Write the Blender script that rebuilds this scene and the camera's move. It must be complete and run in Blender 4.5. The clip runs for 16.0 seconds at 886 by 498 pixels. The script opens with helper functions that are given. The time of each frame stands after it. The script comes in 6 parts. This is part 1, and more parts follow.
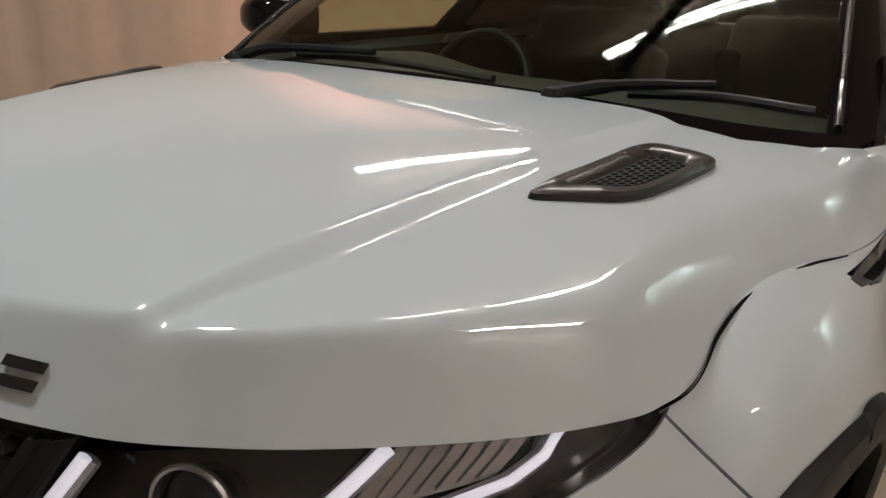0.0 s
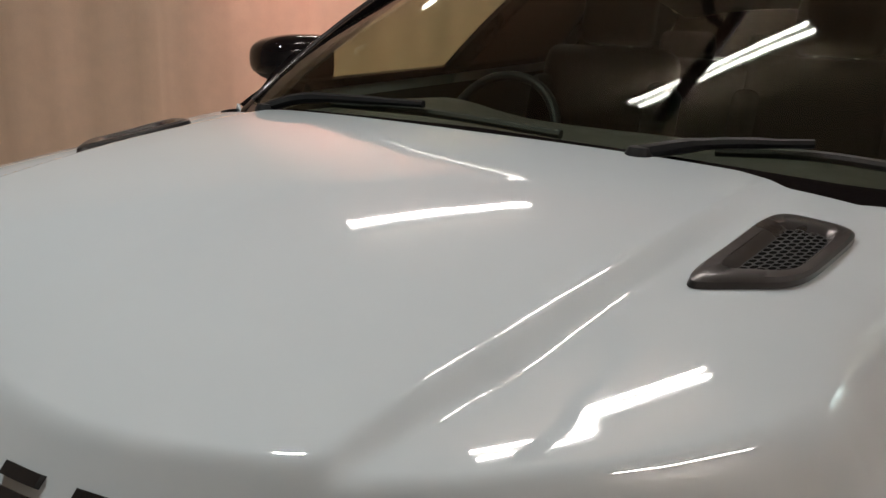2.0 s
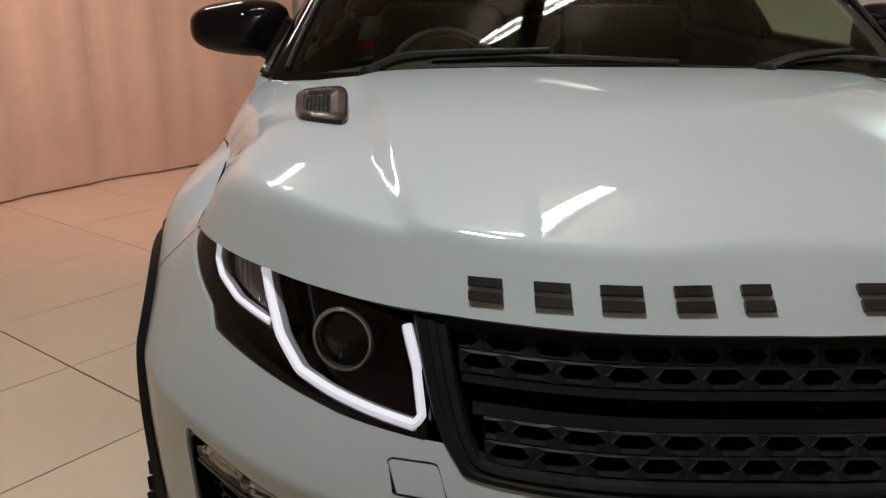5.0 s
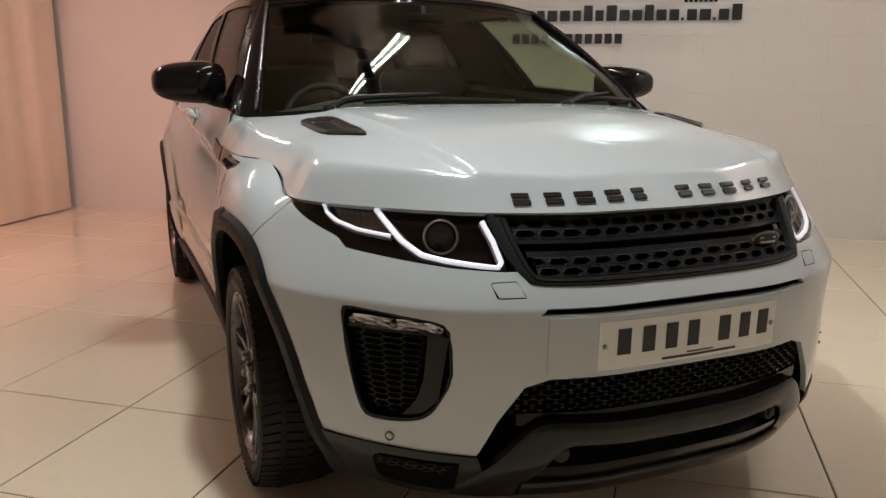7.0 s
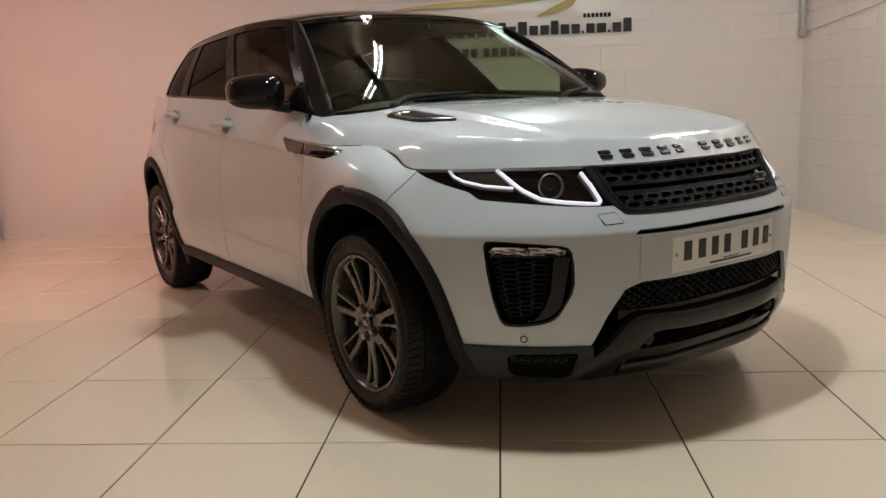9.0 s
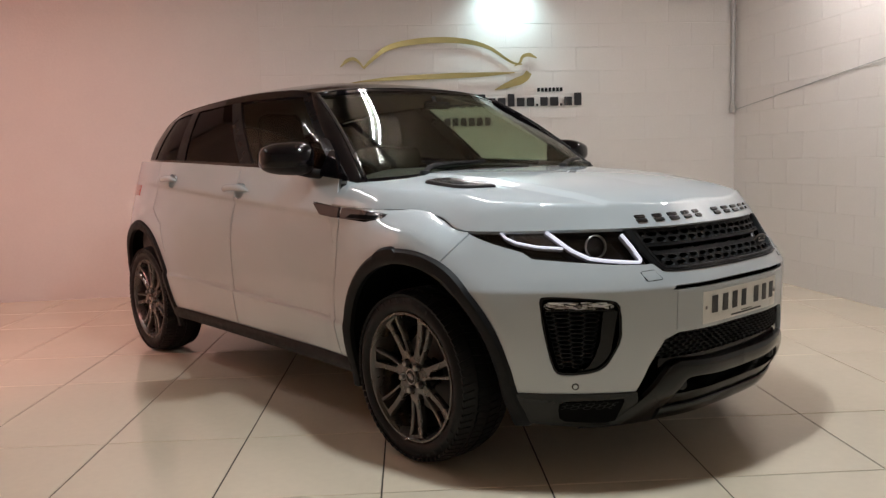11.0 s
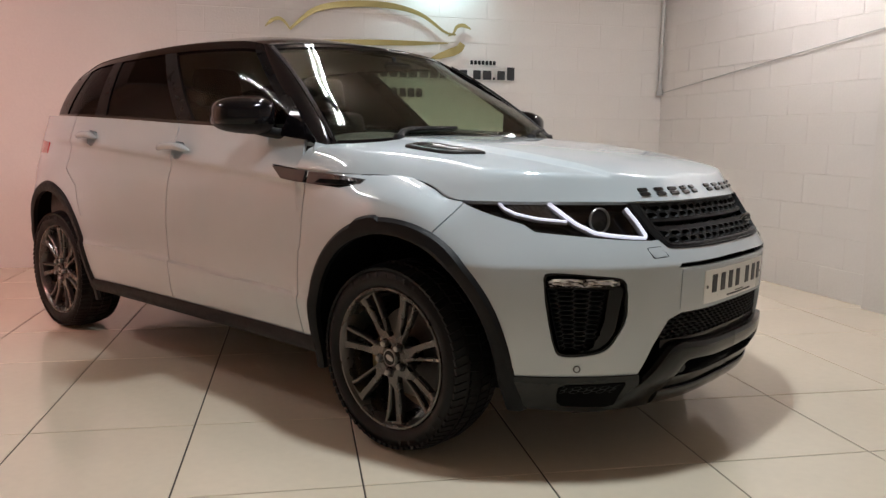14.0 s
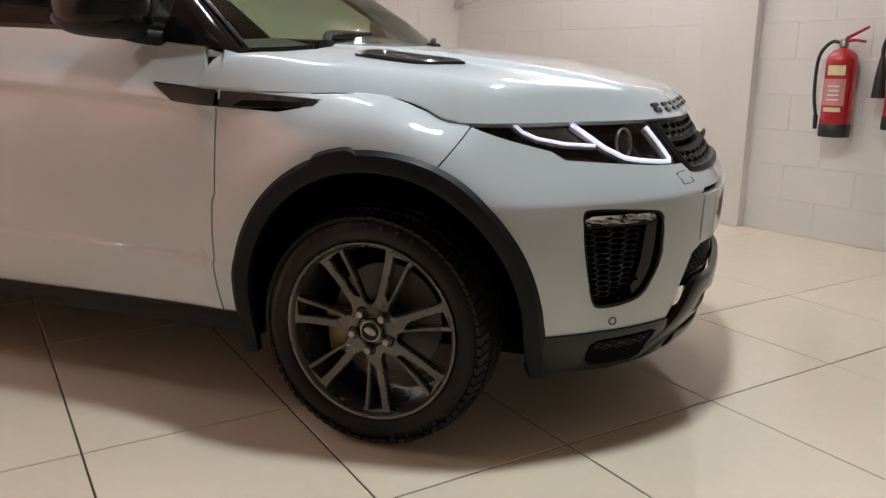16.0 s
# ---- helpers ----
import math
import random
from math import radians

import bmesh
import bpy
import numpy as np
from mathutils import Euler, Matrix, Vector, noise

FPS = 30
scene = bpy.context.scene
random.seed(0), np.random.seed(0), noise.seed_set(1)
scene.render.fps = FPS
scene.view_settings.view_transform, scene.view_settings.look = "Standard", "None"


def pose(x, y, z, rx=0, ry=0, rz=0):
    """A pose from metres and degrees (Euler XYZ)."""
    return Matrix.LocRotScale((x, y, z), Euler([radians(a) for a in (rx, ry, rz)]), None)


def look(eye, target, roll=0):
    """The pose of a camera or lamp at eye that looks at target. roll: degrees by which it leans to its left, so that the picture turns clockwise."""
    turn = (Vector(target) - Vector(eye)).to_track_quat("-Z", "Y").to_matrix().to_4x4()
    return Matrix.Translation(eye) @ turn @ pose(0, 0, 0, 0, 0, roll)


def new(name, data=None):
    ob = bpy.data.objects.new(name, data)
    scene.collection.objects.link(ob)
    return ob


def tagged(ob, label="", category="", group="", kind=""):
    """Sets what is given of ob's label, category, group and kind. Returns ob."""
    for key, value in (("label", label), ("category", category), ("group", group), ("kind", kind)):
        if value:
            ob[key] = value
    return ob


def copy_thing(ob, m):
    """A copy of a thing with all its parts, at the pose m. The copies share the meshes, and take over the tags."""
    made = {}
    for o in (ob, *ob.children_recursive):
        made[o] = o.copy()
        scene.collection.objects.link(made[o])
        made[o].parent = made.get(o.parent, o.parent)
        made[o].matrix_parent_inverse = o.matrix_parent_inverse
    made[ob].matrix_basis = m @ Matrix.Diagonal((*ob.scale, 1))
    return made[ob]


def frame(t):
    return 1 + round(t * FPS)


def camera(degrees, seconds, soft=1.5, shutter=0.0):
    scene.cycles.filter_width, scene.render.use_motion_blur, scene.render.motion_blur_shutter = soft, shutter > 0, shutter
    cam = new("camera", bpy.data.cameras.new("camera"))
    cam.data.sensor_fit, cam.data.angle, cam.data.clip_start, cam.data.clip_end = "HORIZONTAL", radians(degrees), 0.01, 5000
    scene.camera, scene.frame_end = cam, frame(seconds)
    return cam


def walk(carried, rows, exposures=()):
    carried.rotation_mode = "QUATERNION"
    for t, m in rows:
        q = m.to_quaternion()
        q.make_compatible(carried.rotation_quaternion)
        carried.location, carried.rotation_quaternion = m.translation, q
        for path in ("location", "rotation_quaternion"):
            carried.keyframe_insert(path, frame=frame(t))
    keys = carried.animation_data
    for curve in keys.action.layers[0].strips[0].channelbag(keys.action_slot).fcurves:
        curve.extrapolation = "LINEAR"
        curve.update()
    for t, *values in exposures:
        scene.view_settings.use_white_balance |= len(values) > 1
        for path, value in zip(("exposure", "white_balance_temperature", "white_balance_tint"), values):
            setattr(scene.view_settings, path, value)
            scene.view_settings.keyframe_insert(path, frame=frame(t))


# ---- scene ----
import collections
from mathutils.bvhtree import BVHTree

LENS = 58.9
PATH = [
    (0, (1.055, -2.252, 1.303), (-0.113, -0.750, 0.687), 2.62),
    (0.5, (1.046, -2.248, 1.342), (-0.096, -0.684, 0.844), 2.31),
    (1, (1.006, -2.228, 1.360), (-0.110, -0.621, 0.947), 2.49),
    (1.5, (0.922, -2.267, 1.351), (-0.168, -0.640, 0.943), 2.90),
    (2, (0.812, -2.291, 1.340), (-0.273, -0.704, 0.787), 2.43),
    (2.5, (0.644, -2.335, 1.379), (-0.441, -0.812, 0.670), 3.51),
    (3, (0.416, -2.340, 1.334), (-0.629, -0.806, 0.588), 2.76),
    (3.5, (0.218, -2.475, 1.309), (-0.607, -0.820, 0.549), 3.03),
    (4, (-0.011, -2.602, 1.295), (-0.574, -0.836, 0.542), 2.40),
    (6.3, (-0.948, -3.322, 1.242), (-0.282, -1.481, 0.833), -0.5),
    (6.5, (-1.029, -3.416, 1.236), (-0.325, -1.589, 0.826), 0.1),
    (7, (-1.239, -3.581, 1.235), (-0.474, -1.783, 0.809), 0.3),
    (7.5, (-1.504, -3.646, 1.206), (-0.665, -1.881, 0.779), -0.8),
    (8, (-1.768, -3.733, 1.182), (-0.834, -2.011, 0.779), -1.6),
    (8.5, (-2.001, -3.786, 1.179), (-0.982, -2.114, 0.774), -1.7),
    (9, (-2.197, -3.774, 1.156), (-1.103, -2.143, 0.78), -2.3),
    (9.5, (-2.408, -3.786, 1.172), (-1.242, -2.189, 0.872), -2.3),
    (12, (-2.76, -3.555, 1.188), (-1.417, -2.088, 0.98), -1.2),
    (12.5, (-2.779, -3.562, 1.192), (-1.413, -2.116, 0.988), -0.8),
    (13, (-2.792, -3.543, 1.182), (-1.405, -2.117, 0.976), -0.4),
    (13.5, (-2.828, -3.467, 1.152), (-1.406, -2.078, 0.931), 0.4),
    (14, (-2.796, -3.22, 1.13), (-1.304, -1.917, 0.852), 0.7),
    (14.5, (-2.794, -2.973, 1.121), (-1.222, -1.775, 0.815), 1.6),
    (15, (-2.898, -2.676, 1.139), (-1.176, -1.733, 0.756), 3.5),
    (15.5, (-2.853, -2.486, 1.086), (-1.07, -1.671, 0.692), 2.4),
    (16, (-2.738, -2.218, 1.083), (-0.914, -1.541, 0.62), 0.5),
]
cam = camera(LENS, 16.0, soft=1.4)
walk(cam, [(t, look(e, g, r)) for t, e, g, r in PATH], [(0, -.55, 6500, 10), (4.2, -.82, 6500, 10), (6.3, -.335, 6500, 10), (9.7, -.29, 6350, 10), (12, -.28, 6050, 10), (16, -.07, 6050, 10)])

# ---- world and lamps ----
world = bpy.data.worlds.new("world")
scene.world = world
world.use_nodes = True
world.node_tree.nodes["Background"].inputs[0].default_value = (0.02, 0.02, 0.022, 1)
world.node_tree.nodes["Background"].inputs[1].default_value = 0.3

CEILING = 3.05
ROW = 57.5
# lamps: centre, length of the tubes, output compared with one pair of tubes
# the third, unseen, is added at a guessed place to brighten the right-hand wall
TUBES = [(.10, -.14, 1.46, 1.0), (-2.08, 1.6, 1.46, .6), (2.7, -1.4, 1.46, 1.25)]
# one strong round flood lamp over the nose throws the car's clear shadow
FLOOD_AT, FLOOD_W = (-.68, -1.9), 56
TUBE_GLOW_STRENGTH = 118.0
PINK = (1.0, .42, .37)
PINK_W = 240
SPOT_W = 33


# ---- materials ----
def material(name, colour, rough=.5, metal=0.0, coat=0.0, bump=0.0, scale=40.0, vary=.06, emit=None, rand=0.0, spec=.5, alpha=1.0, sheen=0.0):
    m = bpy.data.materials.new(name)
    m.use_nodes = True
    nt = m.node_tree
    b = nt.nodes["Principled BSDF"]
    b.inputs["Roughness"].default_value = rough
    b.inputs["Metallic"].default_value = metal
    b.inputs["Coat Weight"].default_value = coat
    b.inputs["Coat Roughness"].default_value = .03
    b.inputs["Specular IOR Level"].default_value = spec
    co = nt.nodes.new("ShaderNodeTexCoord")
    n1 = nt.nodes.new("ShaderNodeTexNoise")
    n1.inputs["Scale"].default_value = scale
    n1.inputs["Detail"].default_value = 6
    n2 = nt.nodes.new("ShaderNodeTexNoise")
    n2.inputs["Scale"].default_value = scale * .07
    n2.inputs["Detail"].default_value = 3
    for n in (n1, n2):
        nt.links.new(co.outputs["Object"], n.inputs["Vector"])
    mix = nt.nodes.new("ShaderNodeMath")
    mix.operation = "ADD"
    nt.links.new(n1.outputs[0], mix.inputs[0])
    nt.links.new(n2.outputs[0], mix.inputs[1])
    last = mix.outputs[0]
    if rand:
        oi = nt.nodes.new("ShaderNodeObjectInfo")
        rm = nt.nodes.new("ShaderNodeMath")
        rm.operation = "MULTIPLY_ADD"
        nt.links.new(oi.outputs["Random"], rm.inputs[0])
        rm.inputs[1].default_value = rand
        nt.links.new(last, rm.inputs[2])
        last = rm.outputs[0]
    ramp = nt.nodes.new("ShaderNodeMapRange")
    ramp.inputs[1].default_value = .6
    ramp.inputs[2].default_value = 1.4 + rand
    nt.links.new(last, ramp.inputs[0])
    ramp.inputs[3].default_value, ramp.inputs[4].default_value = 1 - vary, 1 + vary
    hsv = nt.nodes.new("ShaderNodeHueSaturation")
    hsv.inputs["Color"].default_value = (*colour, 1)
    nt.links.new(ramp.outputs[0], hsv.inputs["Value"])
    nt.links.new(hsv.outputs[0], b.inputs["Base Color"])
    if bump:
        bp = nt.nodes.new("ShaderNodeBump")
        bp.inputs["Strength"].default_value = bump
        bp.inputs["Distance"].default_value = .004
        nt.links.new(n1.outputs[0], bp.inputs["Height"])
        nt.links.new(bp.outputs[0], b.inputs["Normal"])
    if rough > .02:
        rr = nt.nodes.new("ShaderNodeMapRange")
        rr.inputs[1].default_value, rr.inputs[2].default_value = .3, .7
        rr.inputs[3].default_value, rr.inputs[4].default_value = rough * .85, min(1, rough * 1.15)
        nt.links.new(n2.outputs[0], rr.inputs[0])
        nt.links.new(rr.outputs[0], b.inputs["Roughness"])
    if emit:
        b.inputs["Emission Color"].default_value = (*emit[0], 1)
        b.inputs["Emission Strength"].default_value = emit[1]
    return m


def glass(name, colour, rough=0.0, gloss=.06, gain=.6):
    """A pane: tinted see-through with a mirror-like gloss that grows to the edges."""
    m = bpy.data.materials.new(name)
    m.use_nodes = True
    nt = m.node_tree
    nt.nodes.clear()
    out = nt.nodes.new("ShaderNodeOutputMaterial")
    mix = nt.nodes.new("ShaderNodeMixShader")
    tr = nt.nodes.new("ShaderNodeBsdfTransparent")
    gl = nt.nodes.new("ShaderNodeBsdfGlossy")
    lw = nt.nodes.new("ShaderNodeLayerWeight")
    lw.inputs[0].default_value = .5
    pw = nt.nodes.new("ShaderNodeMath")
    pw.operation = "POWER"
    pw.inputs[1].default_value = 4.5
    sc = nt.nodes.new("ShaderNodeMath")
    sc.operation = "MULTIPLY_ADD"
    sc.inputs[1].default_value, sc.inputs[2].default_value = gain, gloss
    sc.use_clamp = True
    nt.links.new(lw.outputs["Facing"], pw.inputs[0])
    nt.links.new(pw.outputs[0], sc.inputs[0])
    tr.inputs[0].default_value = (*colour, 1)
    gl.inputs["Roughness"].default_value = rough
    nt.links.new(sc.outputs[0], mix.inputs[0])
    nt.links.new(tr.outputs[0], mix.inputs[1])
    nt.links.new(gl.outputs[0], mix.inputs[2])
    nt.links.new(mix.outputs[0], out.inputs[0])
    return m


WHITE = material("white_paint", (.485, .53, .555), .5, .03, 1.0, 0, 8, .012, spec=.05)
WHITE.node_tree.nodes["Principled BSDF"].inputs["Coat IOR"].default_value = 1.9
BLACK = material("black_gloss_paint", (.005, .004, .0045), .06, 0, .25, 0, 200, .1, spec=.12)
SATIN = material("black_satin_plastic", (.007, .007, .0075), .52, 0, 0, .05, 500, .15, spec=.20)
GUARD = material("black_guard_gloss", (.007, .0072, .0068), .16, 0, 0, .02, 300, .1, spec=.32)
SKIRT = material("black_skirt_plastic", (.010, .0105, .0098), .24, 0, 0, 0, 60, .05, spec=.3)
PILLAR = material("black_pillar_film", (.004, .0036, .0038), .3, 0, 0, 0, 300, .1, spec=.08)
MATT = material("black_matt_plastic", (.010, .010, .010), .6, 0, 0, .2, 300, .2)
# near-black that puts the shade of hollows and gaps into the colour
SHADE_BLACK = material("shade_black", (.003, .003, .003), .9, 0, 0, 0, 50, .2, spec=.06)
RUBBER = material("tyre_rubber", (.0085, .008, .008), .52, 0, 0, .15, 220, .2, spec=.22)
RIM = material("grey_alloy", (.11, .103, .096), .28, .75, .25, 0, 150, .08)
STEEL = material("bare_steel", (.34, .33, .32), .35, 1, 0, .05, 200, .2)
DISC = material("brake_disc_steel", (.10, .095, .09), .45, .8, 0, .1, 200, .2)
CHROME = material("dark_chrome", (.16, .155, .155), .14, 1, 0, 0, 120, .1)
LETTER = material("dark_letter_chrome", (.024, .022, .022), .3, .4, .25, 0, 120, .1)
SILVER = material("lamp_reflector", (.62, .62, .63), .12, 1, 0, .3, 160, .15)
PLATE = material("plate_white", (.78, .78, .74), .3, 0, .3, 0, 90, .03)
NET = material("black_net_plastic", (.010, .0095, .010), .35, 0, 0, 0, 300, .2, spec=.26)
INK = material("ink_black", (.012, .012, .014), .4, 0, 0, 0, 90, .1)
DRL = material("light_guide", (.80, .80, .86), .2, 0, .3, 0, 60, .02, emit=((.90, .88, 1.0), .75))
GUIDE = material("frosted_guide_band", (.34, .335, .37), .25, .2, .5, .2, 400, .15)
AMBER = material("smoked_reflector", (.27, .245, .24), .2, .8, .4, .2, 300, .1)
RED = material("red_lens", (.45, .02, .02), .12, 0, .8, .2, 300, .1)
LEATHER = material("dark_leather", (.011, .0075, .0055), .6, 0, 0, .25, 260, .2, spec=.12)
TRIM = material("grey_dash_trim", (.040, .037, .033), .55, 0, 0, .2, 300, .2)
CREAM = material("beige_lining", (.13, .11, .09), .8, 0, 0, .2, 200, .06)
SCREEN_GLASS = glass("windscreen_glass", (.80, .855, .77), 0, .035)
TINT_GLASS = glass("tinted_glass", (.12, .105, .10), 0, .014, .3)
SIDE_GLASS = glass("side_glass", (.74, .79, .72), 0, .014, .4)
CLEAR = glass("clear_lens", (.96, .96, .96), 0, .035)
MIRROR = material("mirror_glass", (.85, .86, .86), .02, 1, 0, 0, 50, .01)
CALIPER = material("brake_caliper", (.30, .22, .10), .45, .6, 0, .1, 120, .2)

TILE = material("cream_floor_tile", (.81, .71, .555), .16, 0, .35, .05, 26, .05, rand=.35)
GROUT = material("dark_grout", (.035, .026, .02), .85, 0, 0, .4, 200, .2)
BLOCKWORK = material("painted_block", (.73, .695, .66), .62, 0, 0, .5, 60, .035, rand=.25)
PLASTER = material("painted_plaster", (.72, .68, .64), .65, 0, 0, .3, 50, .03)
CURTAIN = material("cream_curtain", (.76, .60, .47), .85, 0, 0, .35, 160, .06)
# unseen ceiling, darkened and browned to dim reflections and warm the bounce light
CEIL = material("dimmed_ceiling", (.36, .29, .235), .8, 0, 0, .2, 40, .04)
PIPE = material("grey_conduit", (.46, .45, .43), .45, .2, 0, .1, 80, .1)
GOLD = material("gold_sign_metal", (.42, .34, .14), .35, .6, 0, .05, 60, .08)
REDPAINT = material("red_enamel", (.40, .014, .022), .25, 0, .5, .05, 60, .06)
HOSE = material("black_hose", (.02, .02, .021), .5, 0, 0, .2, 200, .15)
LABEL_CREAM = material("label_cream", (.72, .62, .35), .5, 0, 0, 0, 60, .05)
LABEL_PINK = material("label_pink", (.62, .25, .24), .5, 0, 0, 0, 60, .05)
CO2BLACK = material("horn_black", (.02, .02, .02), .4, 0, 0, .1, 100, .1)
BRASS = material("valve_brass", (.45, .36, .12), .3, .9, 0, .05, 90, .1)
TUBE_GLOW = {k: material("fluorescent_tube", (.9, .88, .84), .3, 0, 0, 0, 40, .01, emit=((1.0, .925, .885), TUBE_GLOW_STRENGTH * k)) for k in sorted({q[3] for q in TUBES})}
WHITE_METAL = material("white_lamp_metal", (.7, .7, .68), .4, 0, 0, .05, 60, .03)


# ---- mesh helpers ----
def mesh_of(name, verts, faces, mat, smooth=True, sharp=35):
    me = bpy.data.meshes.new(name)
    me.from_pydata([tuple(map(float, v)) for v in verts], [], [tuple(map(int, f)) for f in faces])
    me.update()
    bm = bmesh.new()
    bm.from_mesh(me)
    bmesh.ops.recalc_face_normals(bm, faces=bm.faces)
    for f in bm.faces:
        f.smooth = smooth
    if smooth:
        for e in bm.edges:
            if len(e.link_faces) == 2 and e.calc_face_angle(0) > radians(sharp):
                e.smooth = False
    bm.to_mesh(me)
    bm.free()
    if mat:
        me.materials.append(mat)
    return me


def part(name, data, parent, label=""):
    ob = new(name, data)
    ob.parent = parent
    if label:
        ob["label"] = label
    return ob


def bm_mesh(name, bm, mat, smooth=True, sharp=35):
    bmesh.ops.recalc_face_normals(bm, faces=bm.faces)
    for f in bm.faces:
        f.smooth = smooth
    for e in bm.edges:
        if len(e.link_faces) == 2 and e.calc_face_angle(0) > radians(sharp):
            e.smooth = False
    me = bpy.data.meshes.new(name)
    bm.to_mesh(me)
    bm.free()
    me.materials.append(mat)
    return me


def box(bm, size, m=None, bevel=0.0, seg=2):
    r = bmesh.ops.create_cube(bm, size=1)
    bmesh.ops.scale(bm, vec=size, verts=r["verts"])
    vs = r["verts"]
    if bevel:
        es = list({e for v in vs for e in v.link_edges})
        out = bmesh.ops.bevel(bm, geom=es, offset=bevel, segments=seg, affect="EDGES", profile=.5)
        vs = list({v for f in out["faces"] for v in f.verts} | {v for v in vs if v.is_valid})
        vs = [v for v in vs if v.is_valid]
    if m is not None:
        bmesh.ops.transform(bm, matrix=m, verts=vs)
    return vs


def lathe(profile, n=64, axis="X", arc=2 * math.pi):
    """A turned form from (radius, along) pairs; returns verts and faces."""
    verts, faces = [], []
    k = len(profile)
    for i in range(n):
        a = arc * i / n
        for r, h in profile:
            p = (h, r * math.cos(a), r * math.sin(a)) if axis == "X" else (r * math.cos(a), r * math.sin(a), h)
            verts.append(p)
    for i in range(n):
        j = (i + 1) % n
        for q in range(k - 1):
            faces.append((i * k + q, j * k + q, j * k + q + 1, i * k + q + 1))
    return verts, faces


def tube(path, radius, n=10, caps=True):
    """A round tube along a list of points; radius may be a list."""
    p = [Vector([float(c) for c in q]) for q in path]
    rad = radius if isinstance(radius, (list, tuple)) else [radius] * len(p)
    verts, faces = [], []
    up = Vector((0, 0, 1))
    for i, q in enumerate(p):
        d = (p[min(i + 1, len(p) - 1)] - p[max(i - 1, 0)]).normalized()
        if abs(d.dot(up)) > .95:
            up = Vector((1, 0, 0))
        a = d.cross(up).normalized()
        b = a.cross(d).normalized()
        up = b
        for k in range(n):
            w = 2 * math.pi * k / n
            verts.append(q + float(rad[i]) * (a * math.cos(w) + b * math.sin(w)))
    for i in range(len(p) - 1):
        for k in range(n):
            faces.append((i * n + k, i * n + (k + 1) % n, (i + 1) * n + (k + 1) % n, (i + 1) * n + k))
    if caps:
        faces += [tuple(range(n))[::-1], tuple(range((len(p) - 1) * n, len(p) * n))]
    return verts, faces


def grid_faces(n, m, base=0):
    return [(base + i * m + j, base + (i + 1) * m + j, base + (i + 1) * m + j + 1, base + i * m + j + 1) for i in range(n - 1) for j in range(m - 1)]


def sheet(P, thick=0.0, flip=False):
    """A grid of points (n, m, 3) as a sheet, with its thickness towards the inside."""
    P = np.asarray(P, float)
    n, m = P.shape[:2]
    verts, faces = list(P.reshape(-1, 3)), grid_faces(n, m)
    if thick:
        du, dv = np.gradient(P, axis=0), np.gradient(P, axis=1)
        nn = np.cross(du, dv)
        nn /= np.linalg.norm(nn, axis=2, keepdims=True) + 1e-12
        mid = nn.mean((0, 1))
        c = P.mean((0, 1)) - np.array(BODY_MID)
        if np.dot(mid, c) < 0:
            nn = -nn
        verts += list((P - nn * thick).reshape(-1, 3))
        k = n * m
        faces += [(a + k, b + k, c2 + k, d + k) for a, b, c2, d in grid_faces(n, m)]
        rim = [i * m for i in range(n)] + [(n - 1) * m + j for j in range(1, m)] + [i * m + m - 1 for i in range(n - 2, -1, -1)] + [j for j in range(m - 2, 0, -1)]
        for a, b in zip(rim, rim[1:] + rim[:1]):
            faces.append((a, b, b + k, a + k))
    return verts, faces


BODY_MID = (0, 0, .7)


def along(points, n):
    """n points evenly along a broken line."""
    p = np.array(points, float)
    run = np.r_[0, np.cumsum(np.linalg.norm(np.diff(p, axis=0), axis=1))]
    t = np.linspace(0, run[-1], n)
    return np.stack([np.interp(t, run, p[:, k]) for k in range(p.shape[1])], 1)


def both(verts, faces):
    """A form and its mirror image across the car's middle, in one mesh."""
    v = np.array(verts, float)
    w = v * np.array([-1, 1, 1])
    return list(v) + list(w), list(faces) + [tuple(i + len(v) for i in f[::-1]) for f in faces]


def mirrored(verts, faces, side):
    v = np.array(verts, float)
    v[:, 0] *= side
    return v, faces if side > 0 else [f[::-1] for f in faces]


# ---- car form: plan curve, side and nose profiles ----
PLAN = [(0, -2.185), (.26, -2.172), (.48, -2.105), (.60, -2.035), (.693, -1.955), (.774, -1.862), (.835, -1.765),
        (.885, -1.62), (.925, -1.42), (.935, -1.2), (.92, -.9), (.915, -.4), (.92, .3), (.932, 1.0), (.93, 1.33),
        (.885, 1.65), (.80, 1.88), (.66, 2.05), (.35, 2.14), (0, 2.16)]
TAPER = [(.15, .93), (.30, .955), (.42, .975), (.6, .995), (.75, 1.0), (.9, .985), (1.0, .955), (1.1, .925), (1.25, .88)]
NOSE = [(.15, .15), (.2, .11), (.3, .05), (.38, .012), (.5, .004), (.62, .002), (.72, .0), (.734, .0008), (.742, .005), (.77, .022), (.82, .056), (.88, .095), (.95, .14), (1.05, .22)]
SHUT = [(-2.3, .925), (-2.0, .930), (-1.8, .928), (-1.60, .931), (-1.5, .962), (-1.4, .989), (-1.28, 1.002), (-1.1, 1.0), (-.9, 1.002), (-.6, 1.02)]
BELT = [(-.95, 1.105), (-.85, 1.122), (-.62, 1.153), (.15, 1.187), (.75, 1.213), (1.31, 1.232), (1.9, 1.24), (2.2, 1.24)]


